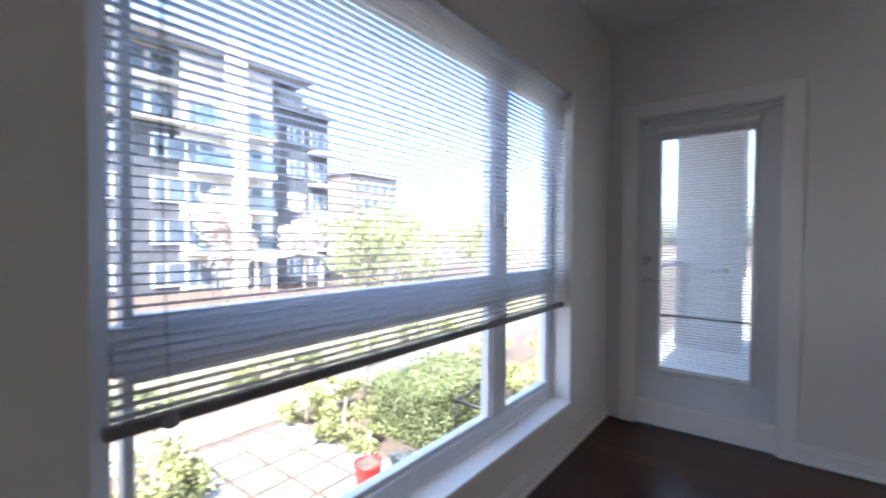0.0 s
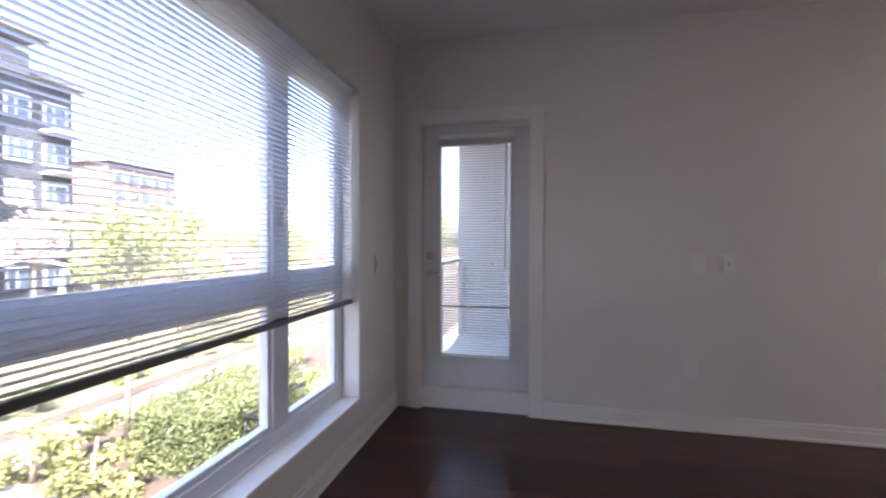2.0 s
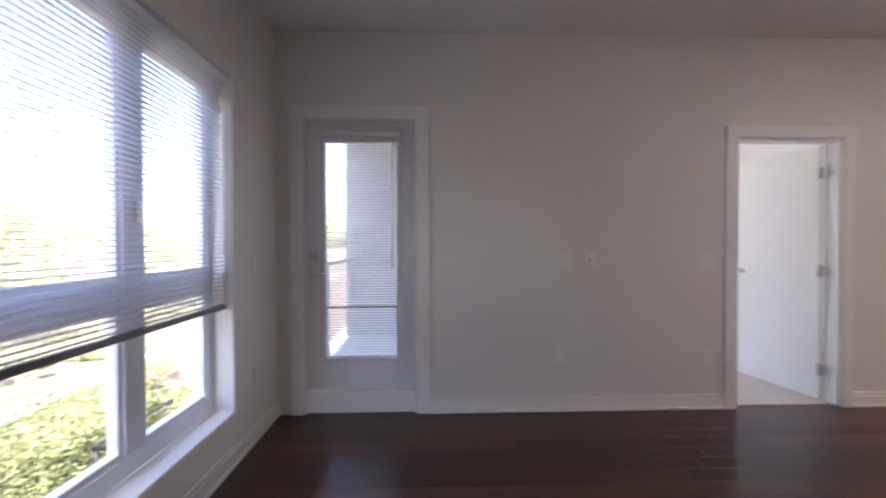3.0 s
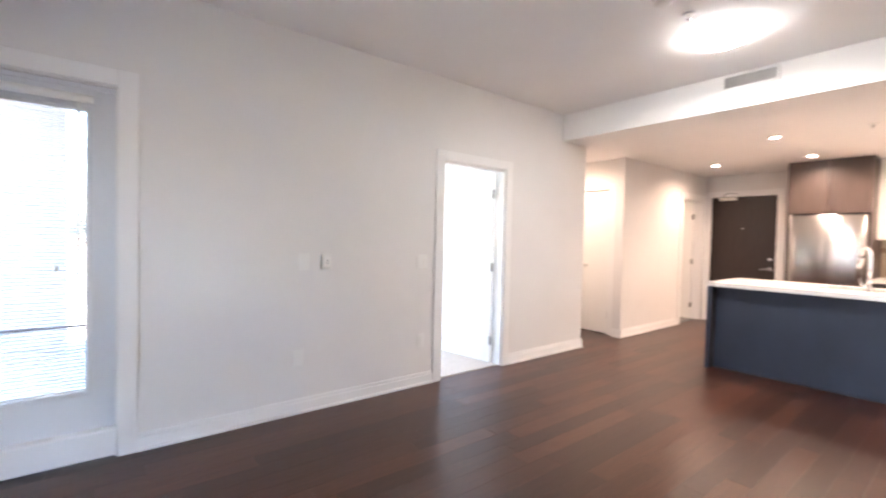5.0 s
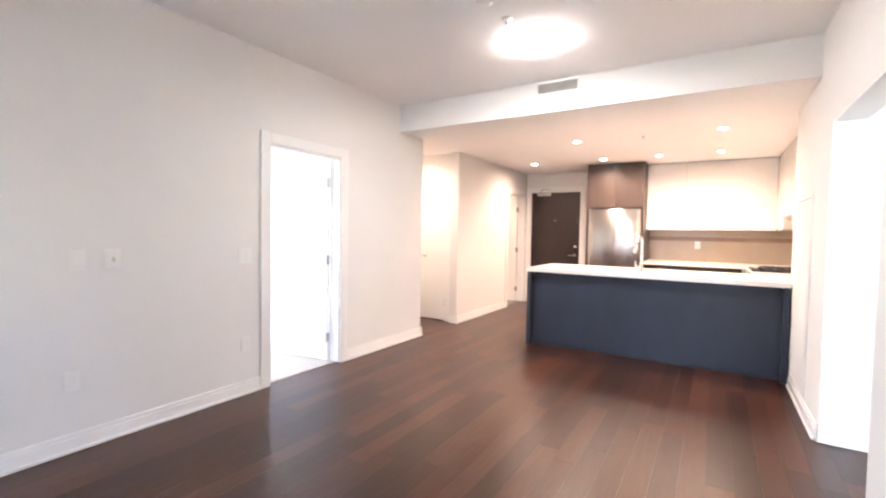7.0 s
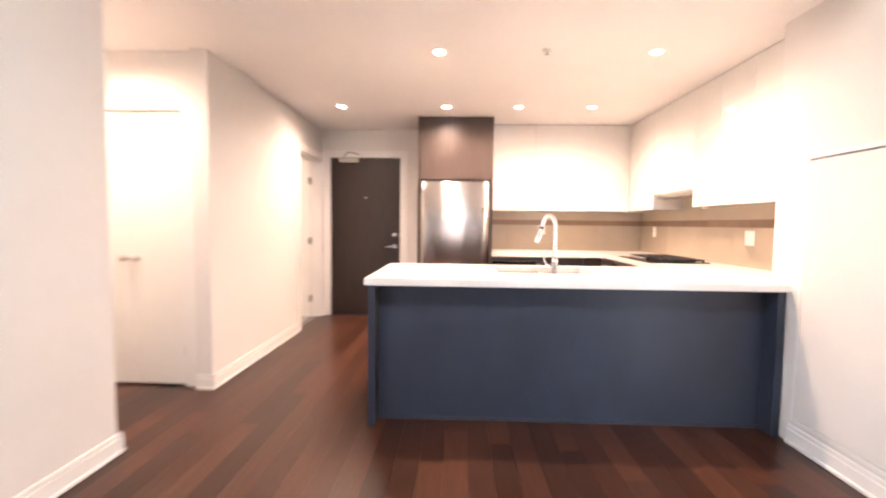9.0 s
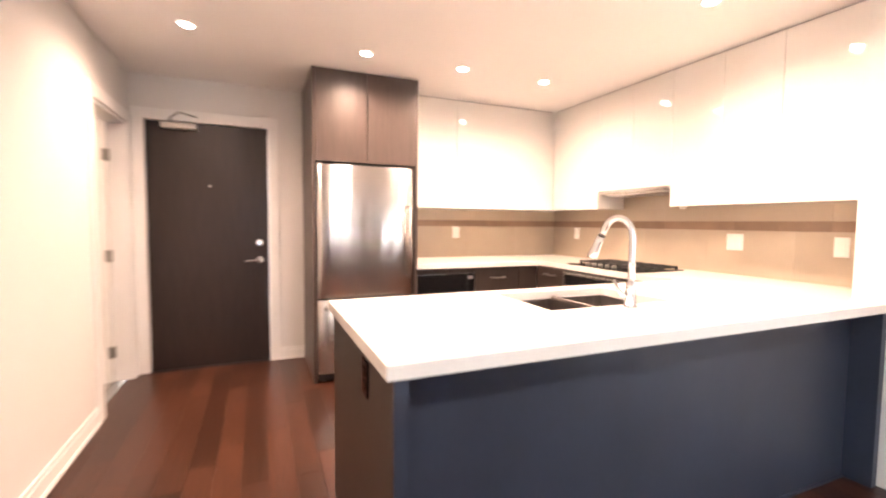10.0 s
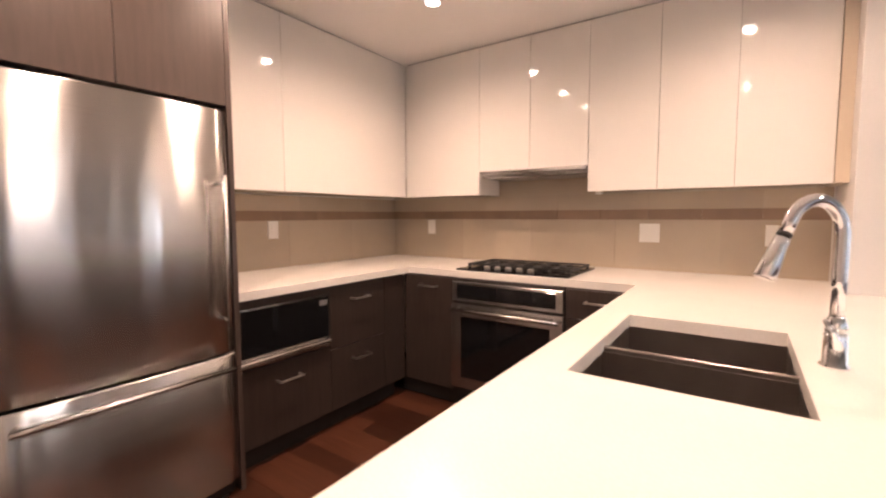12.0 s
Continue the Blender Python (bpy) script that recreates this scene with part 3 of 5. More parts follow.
for hz in (0.25, 1.0, 1.77):
    part("hinge", box(8.9875, 8.991, 5.588, 5.636, hz - 0.045, hz + 0.045), HINGE, br)

for side, y0, y1, ky in (("near", 5.733, 6.128, 6.085), ("far", 6.132, 6.527, 6.175)):
    cd = thing("closet_door", (6.575, (y0 + y1) / 2, 0.0), "white flush closet door, closed, with a small round knob", "door", "double closet doors", "structure")
    part("leaf", box(6.570, 6.603, y0, y1, 0.012, 2.035, 0.002), DOORW, cd)
    part("knob", lathe(ky, 0.96, [(0.022, 0), (0.022, -0.004), (0.008, -0.010), (0.008, -0.026), (0.022, -0.036), (0.023, -0.046), (0.012, -0.054)], 20, 'x', 6.570), NICKEL, cd, "satin nickel knob")
    part("hinge", box(6.5675, 6.571, (y0 if side == "near" else y1 - 0.012), (y0 + 0.012 if side == "near" else y1), 0.22, 0.31), HINGE, cd)
structure("trim", box(6.546, 6.56, 5.64, 5.73, 0.0005, 2.13, 0.003), TRIM, "white closet door casing", "door casing")
structure("trim", box(6.546, 6.56, 5.73, 6.595, 2.04, 2.13, 0.003), TRIM, "white closet door casing", "door casing")

# ---------------------------------------------------------------- wall plates


def plate(axis, c, n, a, z, w, h, kind, mt=PLASTIC, group="wall plates"):
    """Switch or outlet plate on a wall face at c."""
    names = {"switch": ("light_switch", "white plastic rocker light switch on the wall", "switch"),
             "outlet": ("outlet", "white plastic wall outlet plate", "outlet"),
             "thermostat": ("thermostat", "small white wall thermostat", "thermostat"),
             "island": ("outlet", "dark outlet set in the island end panel", "outlet")}
    nm, lb, ct = names[kind]
    ob = thing(nm, (a, c, z) if axis == 'x' else (c, a, z), lb, ct, group)

    def b(u0, u1, d0, d1, z0, z1, bv=0.0):
        lo, hi = c + n * d0, c + n * d1
        return box(a + u0, a + u1, lo, hi, z + z0, z + z1, bv) if axis == 'x' else box(lo, hi, a + u0, a + u1, z + z0, z + z1, bv)
    part("plate", b(-w / 2, w / 2, 0.0005, 0.007, -h / 2, h / 2, 0.002), mt, ob)
    cols = max(1, round(w / 0.06)) if kind != "thermostat" else 1
    for i in range(cols):
        u = (i - (cols - 1) / 2) * 0.046
        if kind == "switch":
            part("rocker", b(u - 0.016, u + 0.016, 0.007, 0.011, -0.032, 0.032, 0.002), mt, ob)
        elif kind == "thermostat":
            part("cover", b(-w * .38, w * .38, 0.007, 0.024, -h * .4, h * .4, 0.004), mt, ob)
            part("slot", b(-0.004, 0.004, 0.024, 0.0245, -0.02, 0.01), CORD, ob)
        else:
            for dz in (-0.022, 0.022):
                part("socket", b(u - 0.015, u + 0.015, 0.007, 0.009, dz - 0.014, dz + 0.014, 0.002), mt, ob)
    return ob


plate('x', 5.5, -1, 2.105, 1.117, 0.078, 0.125, "switch")
plate('x', 5.5, -1, 2.277, 1.117, 0.085, 0.120, "thermostat")
plate('x', 5.5, -1, 3.165, 1.10, 0.115, 0.12, "switch")
plate('x', 5.5, -1, 2.07, 0.415, 0.075, 0.12, "outlet")
plate('x', 5.5, -1, 3.17, 0.40, 0.075, 0.12, "outlet")
plate('y', 0.0, 1, 5.10, 1.10, 0.075, 0.12, "switch")
plate('y', 0.0, 1, 5.12, 0.40, 0.075, 0.12, "outlet")
plate('y', 9.1963, -1, 2.60, 1.178, 0.078, 0.12, "outlet")
plate('x', 1.3203, 1, 8.78, 1.175, 0.075, 0.12, "outlet")
plate('x', 1.3203, 1, 7.047, 1.155, 0.12, 0.12, "outlet")
plate('x', 1.3203, 1, 6.405, 1.15, 0.078, 0.12, "outlet")
plate('x', 4.24, 1, 6.315, 0.77, 0.075, 0.12, "island", BLACKG)

# access panel
ap = thing("access_panel", (5.53, 1.82, 0.15), "flush white access panel in a thin frame on the wall", "panel")
AX0, AX1, AZ0, AZ1 = 5.215, 5.925, 0.135, 1.645
bm = bmesh.new()
for a in ((AX0, AX0 + 0.025, AZ0, AZ1), (AX1 - 0.025, AX1, AZ0, AZ1), (AX0 + 0.025, AX1 - 0.025, AZ0, AZ0 + 0.022), (AX0 + 0.025, AX1 - 0.025, AZ1 - 0.022, AZ1)):
    bm_box(bm, a[0], a[1], 1.7655, 1.776, a[2], a[3], 0.002)
part("frame", bm, TRIM, ap)
# grey sheet behind the panel, its colour stands in for the gap's shade
part("gap", box(AX0 + 0.025, AX1 - 0.025, 1.7652, 1.7665, AZ0 + 0.022, AZ1 - 0.022), CORD, ap, "grey sheet painting the shade round the panel")
part("panel", box(AX0 + 0.031, AX1 - 0.031, 1.7666, 1.779, AZ0 + 0.028, AZ1 - 0.034, 0.002), WALL, ap)

# ---------------------------------------------------------------- ceiling things
for dx, dy in DOWNLIGHTS + HALL_LIGHTS:
    d = thing("downlight", (dx, dy, SZ), "small round recessed ceiling downlight, lit", "downlight", "kitchen downlights")
    bm = bmesh.new()
    bm_lathe(bm, dx, dy, [(0.038, -0.004), (0.050, -0.0045), (0.054, -0.0005), (0.050, 0.0)], 28, base=SZ)
    part("trim_ring", bm, TRIM, d)
    part("lens", lathe(dx, dy, [(0.037, -0.006), (0.037, -0.0045)], 24, base=SZ), DLG, d, "glowing warm lens")

cl = thing("ceiling_light", (4.27, 3.565, CH), "round flush glass ceiling light, lit", "ceiling light")
part("base", lathe(4.27, 3.565, [(0.175, 0), (0.175, -0.016), (0.168, -0.020)], 40, base=CH), PLASTIC, cl)
part("shade", lathe(4.27, 3.565, [(0.170, -0.018), (0.176, -0.032), (0.160, -0.056), (0.115, -0.076), (0.05, -0.087), (0.01, -0.09)], 40, base=CH), LAMPG, cl, "glowing frosted glass shade")
sd = thing("smoke_detector", (3.52, 3.62, CH), "white round smoke detector on the ceiling", "smoke detector")
part("base", lathe(3.52, 3.62, [(0.065, 0), (0.065, -0.012), (0.058, -0.016)], 28, base=CH), PLASTIC, sd)
part("cover", lathe(3.52, 3.62, [(0.055, -0.015), (0.052, -0.036), (0.035, -0.044), (0.01, -0.045)], 28, base=CH), PLASTIC, sd)
for sx, sy, sz in ((3.84, 3.61, CH), (6.54, 3.10, SZ)):
    sp = thing("sprinkler", (sx, sy, sz), "small white ceiling sprinkler head", "sprinkler", "ceiling sprinklers")
    part("escutcheon", lathe(sx, sy, [(0.036, 0), (0.034, -0.005), (0.014, -0.008)], 22, base=sz), PLASTIC, sp)
    part("stem", lathe(sx, sy, [(0.010, -0.007), (0.009, -0.022), (0.006, -0.030)], 14, base=sz), CHROME, sp)
    part("deflector", lathe(sx, sy, [(0.004, -0.029), (0.015, -0.031), (0.015, -0.033), (0.003, -0.034)], 16, base=sz), CHROME, sp)

vt = thing("air_vent", (5.13, 3.66, 2.68), "rectangular slotted air vent in the bulkhead", "vent")
part("backing", box(5.1265, 5.1295, 3.475, 3.845, 2.638, 2.732), CORD, vt)
bm = bmesh.new()
for a in ((3.455, 3.475, 2.622, 2.748), (3.845, 3.865, 2.622, 2.748), (3.475, 3.845, 2.622, 2.640), (3.475, 3.845, 2.730, 2.748)):
    bm_box(bm, 5.118, 5.1298, *a, 0.002)
part("frame", bm, TRIM, vt)
for i in range(6):
    zz = 2.649 + i * 0.0145
    bm = box(-0.006, 0.006, 3.475, 3.845, -0.0016, 0.0016)
    bmesh.ops.rotate(bm, verts=bm.verts, cent=(0, 0, 0), matrix=Matrix.Rotation(radians(35), 3, 'Y'))
    bmesh.ops.translate(bm, verts=bm.verts, vec=(5.121, 0, zz))
    part("slat", bm, VENTM, vt)

# ---------------------------------------------------------------- kitchen: fridge and its surround
fr = thing("refrigerator", (8.8, 3.74, 0.0), "stainless steel bottom-freezer refrigerator with bar handles", "refrigerator")
part("body", box(8.47, 9.15, 3.36, 4.125, 0.03, 1.715, 0.004), BLACKP, fr, "dark grey cabinet body")


def curved_front(y0, y1, z0, z1, x, bulge, depth):
    """Door slab with a gently crowned face towards -x and rounded side edges."""
    bm = bmesh.new()
    n = 16
    cols = []
    for k in range(n + 1):
        u = -1 + 2 * k / n
        xx = x - bulge * (1 - u * u) + 0.012 * max(0.0, abs(u) - 0.93) / 0.07
        yy = (y0 + y1) / 2 + u * (y1 - y0) / 2
        cols.append([bm.verts.new((xx + 0.004, yy, z0)), bm.verts.new((xx, yy, z0 + 0.005)), bm.verts.new((xx, yy, z1 - 0.005)), bm.verts.new((xx + 0.004, yy, z1)),
                     bm.verts.new((x + depth, yy, z1)), bm.verts.new((x + depth, yy, z0))])
    for a, b2 in zip(cols, cols[1:]):
        for i in range(6):
            f = bm.faces.new((a[i], a[(i + 1) % 6], b2[(i + 1) % 6], b2[i]))
            f.smooth = i == 1
    bm.faces.new(cols[0])
    bm.faces.new(cols[-1])
    bmesh.ops.recalc_face_normals(bm, faces=bm.faces)
    return bm


up = part("upper_door", curved_front(3.348, 4.138, 0.675, 1.722, 8.402, 0.022, 0.065), STEEL, fr)
lo = part("freezer_drawer", curved_front(3.348, 4.138, 0.075, 0.662, 8.402, 0.022, 0.065), STEEL, fr)


def bar_handle(parent, p0, p1, off, r=0.011, mt=STEEL):
    """Round bar on two posts; off is the direction of the posts from the bar to the door."""
    a, b2 = Vector(p0), Vector(p1)
    d = (b2 - a).normalized()
    h = part("handle", tube([a, (a + b2) / 2, b2], r, 12), mt, parent, "steel bar handle")
    for q in (a + d * 0.03, b2 - d * 0.03):
        part("post", tube([q, q + Vector(off) * 0.5, q + Vector(off)], r * 0.8, 8), mt, parent)
    return h


bar_handle(fr, (8.335, 3.405, 0.80), (8.335, 3.405, 1.44), (0.062, 0, 0))
bar_handle(fr, (8.335, 3.385, 0.615), (8.335, 4.10, 0.615), (0.058, 0, 0))
part("hinge_cap", box(8.41, 8.47, 4.09, 4.135, 1.716, 1.731, 0.004), NICKEL, fr)
part("grille", box(8.43, 8.47, 3.36, 4.13, 0.012, 0.070, 0.003), BLACKP, fr)
part("badge", box(8.3875, 8.3895, 3.52, 3.585, 0.235, 0.247), NICKEL, fr)
for fy in (3.40, 4.09):
    part("foot", lathe(8.45, fy, [(0.018, 0.0), (0.018, 0.02), (0.010, 0.032)], 14), HINGE, fr)

fs = thing("fridge_surround", (8.8, 3.74, 0.0), "tall brown-grey laminate fridge surround with overhead cabinet", "cabinet")
part("side_panel", box(8.42, 9.178, 4.146, 4.168, 0.0005, SZ - 0.006), CABM, fs)
part("side_panel", box(8.42, 9.218, 3.313, 3.335, 0.0005, SZ - 0.006), CABM, fs)
part("carcass", box(8.445, 9.17, 3.336, 4.145, 1.752, SZ - 0.006), TOE, fs)
for y0, y1 in ((3.337, 3.739), (3.742, 4.144)):
    part("door", box(8.420, 8.440, y0, y1, 1.748, SZ - 0.008, 0.0015), CABM, fs)

# ---------------------------------------------------------------- base cabinets


def drawer_handle(parent, axis, c, a0, a1, z):
    """Slim square pull standing off a front at c; axis 'y' for fronts facing -x, 'x' for fronts facing +y."""
    if axis == 'y':
        h = part("handle", box(c - 0.046, c - 0.036, a0, a1, z - 0.005, z + 0.005, 0.0015), NICKEL, parent, "satin metal pull")
        for q in (a0 + 0.006, a1 - 0.006):
            part("post", box(c - 0.037, c, q - 0.005, q + 0.005, z - 0.005, z + 0.005), NICKEL, parent)
    else:
        h = part("handle", box(a0, a1, c + 0.036, c + 0.046, z - 0.005, z + 0.005, 0.0015), NICKEL, parent, "satin metal pull")
        for q in (a0 + 0.006, a1 - 0.006):
            part("post", box(q - 0.005, q + 0.005, c, c + 0.037, z - 0.005, z + 0.005), NICKEL, parent)
    return h


BX = 8.510  # face of the back run
mc = thing("microwave_cabinet", (8.85, 3.0, 0.0), "dark brown base cabinet with a drawer under the microwave", "cabinet", "base cabinets")
part("carcass", box(BX + 0.021, 9.20, 2.700, 3.312, 0.10, 0.868), TOE, mc)
part("drawer", box(BX, BX + 0.020, 2.712, 3.309, 0.118, 0.515, 0.0015), CABD, mc)
part("filler", box(BX, BX + 0.020, 2.712, 3.309, 0.826, 0.862, 0.0015), CABD, mc)
part("toe_kick", box(BX + 0.055, BX + 0.07, 2.700, 3.312, 0.0005, 0.10), TOE, mc)
drawer_handle(mc, 'y', BX, 2.93, 3.08, 0.42)
mw = thing("microwave", (8.7, 3.0, 0.52), "built-in black glass drawer microwave with steel trim", "microwave")
part("case", box(BX + 0.004, BX + 0.021, 2.716, 3.306, 0.522, 0.822, 0.002), STEEL, mw, "steel trim")
part("glass", box(BX - 0.006, BX + 0.0035, 2.724, 3.298, 0.580, 0.814, 0.002), BLACKG, mw, "black glass front")
part("handle", box(BX - 0.028, BX - 0.004, 2.722, 3.300, 0.536, 0.566, 0.006, 2), STEEL, mw, "steel pull lip")
part("display", box(BX - 0.0065, BX - 0.0055, 2.735, 2.79, 0.765, 0.795), RAILD, mw)

dc = thing("drawer_cabinet", (8.85, 2.4, 0.0), "dark brown base cabinet with stacked drawers", "cabinet", "base cabinets")
part("carcass", box(BX + 0.021, 9.20, 2.04, 2.698, 0.10, 0.868), TOE, dc)
for z0, z1 in ((0.118, 0.485), (0.489, 0.862)):
    part("drawer", box(BX, BX + 0.020, 2.245, 2.708, z0, z1, 0.0015), CABD, dc)
part("corner_filler", box(BX, BX + 0.020, 2.032, 2.241, 0.118, 0.862, 0.0015), CABD, dc)
part("toe_kick", box(BX + 0.055, BX + 0.07, 2.09, 2.698, 0.0005, 0.10), TOE, dc)
drawer_handle(dc, 'y', BX, 2.41, 2.55, 0.77)
drawer_handle(dc, 'y', BX, 2.41, 2.55, 0.40)

FY = 2.030  # face of the right run
cc = thing("corner_cabinet", (8.3, 1.7, 0.0), "dark brown corner base cabinet", "cabinet", "base cabinets")
part("carcass", box(8.102, 8.50, 1.33, FY - 0.021, 0.10, 0.868), TOE, cc)
part("door", box(8.104, 8.506, FY - 0.020, FY, 0.118, 0.862, 0.0015), CABD, cc)
part("toe_kick", box(8.102, 8.57, FY - 0.07, FY - 0.055, 0.0005, 0.10), TOE, cc)
drawer_handle(cc, 'x', FY, 8.22, 8.36, 0.80)
oc = thing("oven", (7.72, 1.7, 0.0), "built-in stainless steel wall oven with a black glass door", "oven")
part("body", box(7.355, 8.10, 1.40, FY - 0.002, 0.10, 0.866), TOE, oc)
part("control_panel", box(7.357, 8.098, FY - 0.001, FY + 0.022, 0.722, 0.850, 0.003), STEEL, oc, "steel control panel")
part("control_glass", box(7.40, 8.055, FY + 0.0225, FY + 0.026, 0.742, 0.832, 0.002), BLACKG, oc, "black glass strip")
bm = bmesh.new()
for a in ((7.357, 7.43, 0.155, 0.708), (8.025, 8.098, 0.155, 0.708), (7.43, 8.025, 0.155, 0.225), (7.43, 8.025, 0.625, 0.708)):
    bm_box(bm, a[0], a[1], FY, FY + 0.026, a[2], a[3])
part("door", bm, STEEL, oc, "steel oven door frame")
part("door_glass", box(7.43, 8.025, FY + 0.004, FY + 0.023, 0.225, 0.625), BLACKG, oc, "black glass oven window")
bar_handle(oc, (7.372, FY + 0.066, 0.672), (8.083, FY + 0.066, 0.672), (0, -0.044, 0), 0.012)
part("badge", box(7.68, 7.77, FY + 0.0262, FY + 0.0275, 0.180, 0.192), NICKEL, oc)
part("toe_kick", box(7.355, 8.10, FY - 0.07, FY - 0.055, 0.0005, 0.10), TOE, oc)
rc = thing("base_cabinet", (7.15, 1.7, 0.0), "dark brown base cabinet beside the oven", "cabinet", "base cabinets")
part("carcass", box(6.98, 7.352, 1.33, FY - 0.021, 0.10, 0.868), TOE, rc)
part("drawer", box(6.982, 7.350, FY - 0.020, FY, 0.70, 0.862, 0.0015), CABD, rc)
part("door", box(6.982, 7.350, FY - 0.020, FY, 0.118, 0.696, 0.0015), CABD, rc)
part("toe_kick", box(6.98, 7.352, FY - 0.07, FY - 0.055, 0.0005, 0.10), TOE, rc)
drawer_handle(rc, 'x', FY, 7.09, 7.24, 0.80)

# ---------------------------------------------------------------- peninsula
PX0 = 5.985
isl = thing("kitchen_island", (6.45, 3.0, 0.0), "dark panelled peninsula base, sky reflection put in its blue-grey colour", "kitchen island")
part("end_panel", box(PX0 + 0.015, 6.965, 4.200, 4.240, 0.0005, 0.868, 0.002), CABD, isl, "dark brown end panel")
part("end_edge", box(PX0 + 0.011, PX0 + 0.0148, 4.200, 4.240, 0.0005, 0.868), ISLP, isl)
for y0, y1 in ((1.825, 4.199),):
    part("back_panel", box(6.120, 6.140, y0, y1, 0.0005, 0.868, 0.001), ISLP, isl)
part("wall_panel", box(PX0 + 0.015, 6.148, 1.7805, 1.824, 0.0005, 0.868, 0.002), ISLP, isl)
part("base_strip", box(6.108, 6.1198, 1.826, 4.198, 0.0005, 0.016, 0.002), ISLP, isl)
part("carcass", box(6.141, 6.35, 1.826, 4.198, 0.10, 0.60), TOE, isl)
for i, (y0, y1) in enumerate(((2.05, 2.70), (2.703, 3.07), (3.073, 3.46), (3.463, 4.197))):
    part("door", box(6.945, 6.965, y0, y1, 0.118, 0.862, 0.0015), CABD, isl)

# worktop in an L and a return, with the sink cut out
wt = thing("worktop", (7.5, 2.6, 0.87), "continuous white quartz worktop", "worktop")
bm = bmesh.new()
SX0, SX1, SY0, SY1 = 6.425, 6.875, 2.736, 3.422
for a in ((PX0, SX0, 1.7655, 4.262), (SX1, 6.99, 2.01, 4.262), (SX0, SX1, 1.7655, SY0), (SX0, SX1, SY1, 4.262)):
    bm_box(bm, *a, 0.870, 0.912)
bmesh.ops.remove_doubles(bm, verts=bm.verts, dist=0.0004)
part("peninsula_slab", bm, QUARTZ, wt)
bm = bmesh.new()
for a in ((6.152, SX1, 1.3125, 1.7653), (SX1, 9.2, 1.3125, 2.0098)):
    bm_box(bm, *a, 0.870, 0.912)
part("side_slab", bm, QUARTZ, wt)
part("back_slab", box(8.485, 9.2, 2.0102, 3.312, 0.870, 0.912), QUARTZ, wt)

sk = thing("sink", (6.65, 3.08, 0.70), "undermount double-bowl stainless steel sink", "sink")
for y0, y1 in ((SY0 - 0.006, 3.071), (3.087, SY1 + 0.006)):
    bm = bmesh.new()
    x0, x1, zb, zt, t = SX0 - 0.006, SX1 + 0.006, 0.665, 0.869, 0.004
    bm_box(bm, x0, x1, y0, y1, zb, zb + t)
    for a in ((x0, x0 + t, y0, y1), (x1 - t, x1, y0, y1), (x0 + t, x1 - t, y0, y0 + t), (x0 + t, x1 - t, y1 - t, y1)):
        bm_box(bm, *a, zb + t, zt)
    bo = part("bowl", bm, STEELD, sk)
    part("drain", lathe((x0 + x1) / 2, (y0 + y1) / 2, [(0.045, 0.0), (0.045, 0.004), (0.030, 0.003), (0.028, 0.0005)], 24, base=zb + t), CHROME, sk)
part("divider", box(SX0 - 0.006, SX1 + 0.006, 3.071, 3.087, 0.70, 0.884, 0.004, 2), STEELD, sk, "steel divider between the bowls")

fa = thing("faucet", (6.36, 3.05, 0.912), "chrome pull-down kitchen faucet with a gooseneck spout", "faucet")
part("base", lathe(6.36, 3.05, [(0.030, 0.0), (0.030, 0.006), (0.024, 0.010), (0.023, 0.075), (0.020, 0.085)], 28, base=0.912), CHROME, fa)
part("collar", lathe(6.36, 3.05, [(0.020, 0.084), (0.022, 0.088), (0.022, 0.100), (0.016, 0.118), (0.0135, 0.125)], 24, base=0.912), CHROME, fa)
pts = [(6.36, 3.05, 1.03), (6.36, 3.05, 1.12), (6.36, 3.05, 1.225)]
ux, uy = 0.84, 0.54
for k in range(1, 13):
    a = math.pi - k * (math.pi * 0.88) / 12
    r = 0.062 + 0.062 * math.cos(a)
    pts.append((6.36 + r * ux, 3.05 + r * uy, 1.225 + 0.080 * math.sin(a)))
tip = (Vector(pts[-1]) - Vector(pts[-2])).normalized() * 0.028
pts.append(tuple(Vector(pts[-1]) + tip))
part("spout", tube(pts, 0.0150, 16), CHROME, fa)
e0, e1 = Vector(pts[-1]), Vector(pts[-1]) - Vector(pts[-2])
e1.normalize()
part("spray_ring", tube([e0, e0 + e1 * 0.004, e0 + e1 * 0.008], 0.0162, 16), BLACKP, fa)
part("spray_head", tube([e0 + e1 * 0.008, e0 + e1 * 0.03, e0 + e1 * 0.07, e0 + e1 * 0.108, e0 + e1 * 0.115], 0.016, 18, [0.0158, 0.0175, 0.021, 0.0245, 0.021]), CHROME, fa)
part("lever", tube([(6.36, 3.073, 0.965), (6.362, 3.10, 0.972), (6.372, 3.115, 1.00), (6.39, 3.12, 1.035)], 0.007, 10, [0.012, 0.010, 0.007, 0.005]), CHROME, fa, "chrome lever")

# ---------------------------------------------------------------- cooktop
ck = thing("gas_cooktop", (7.72, 1.70, 0.912), "black gas cooktop with cast iron grates and steel knobs", "cooktop")
part("tray", box(7.35, 8.105, 1.455, 1.985, 0.9125, 0.924, 0.004, 2), BLACKG, ck)
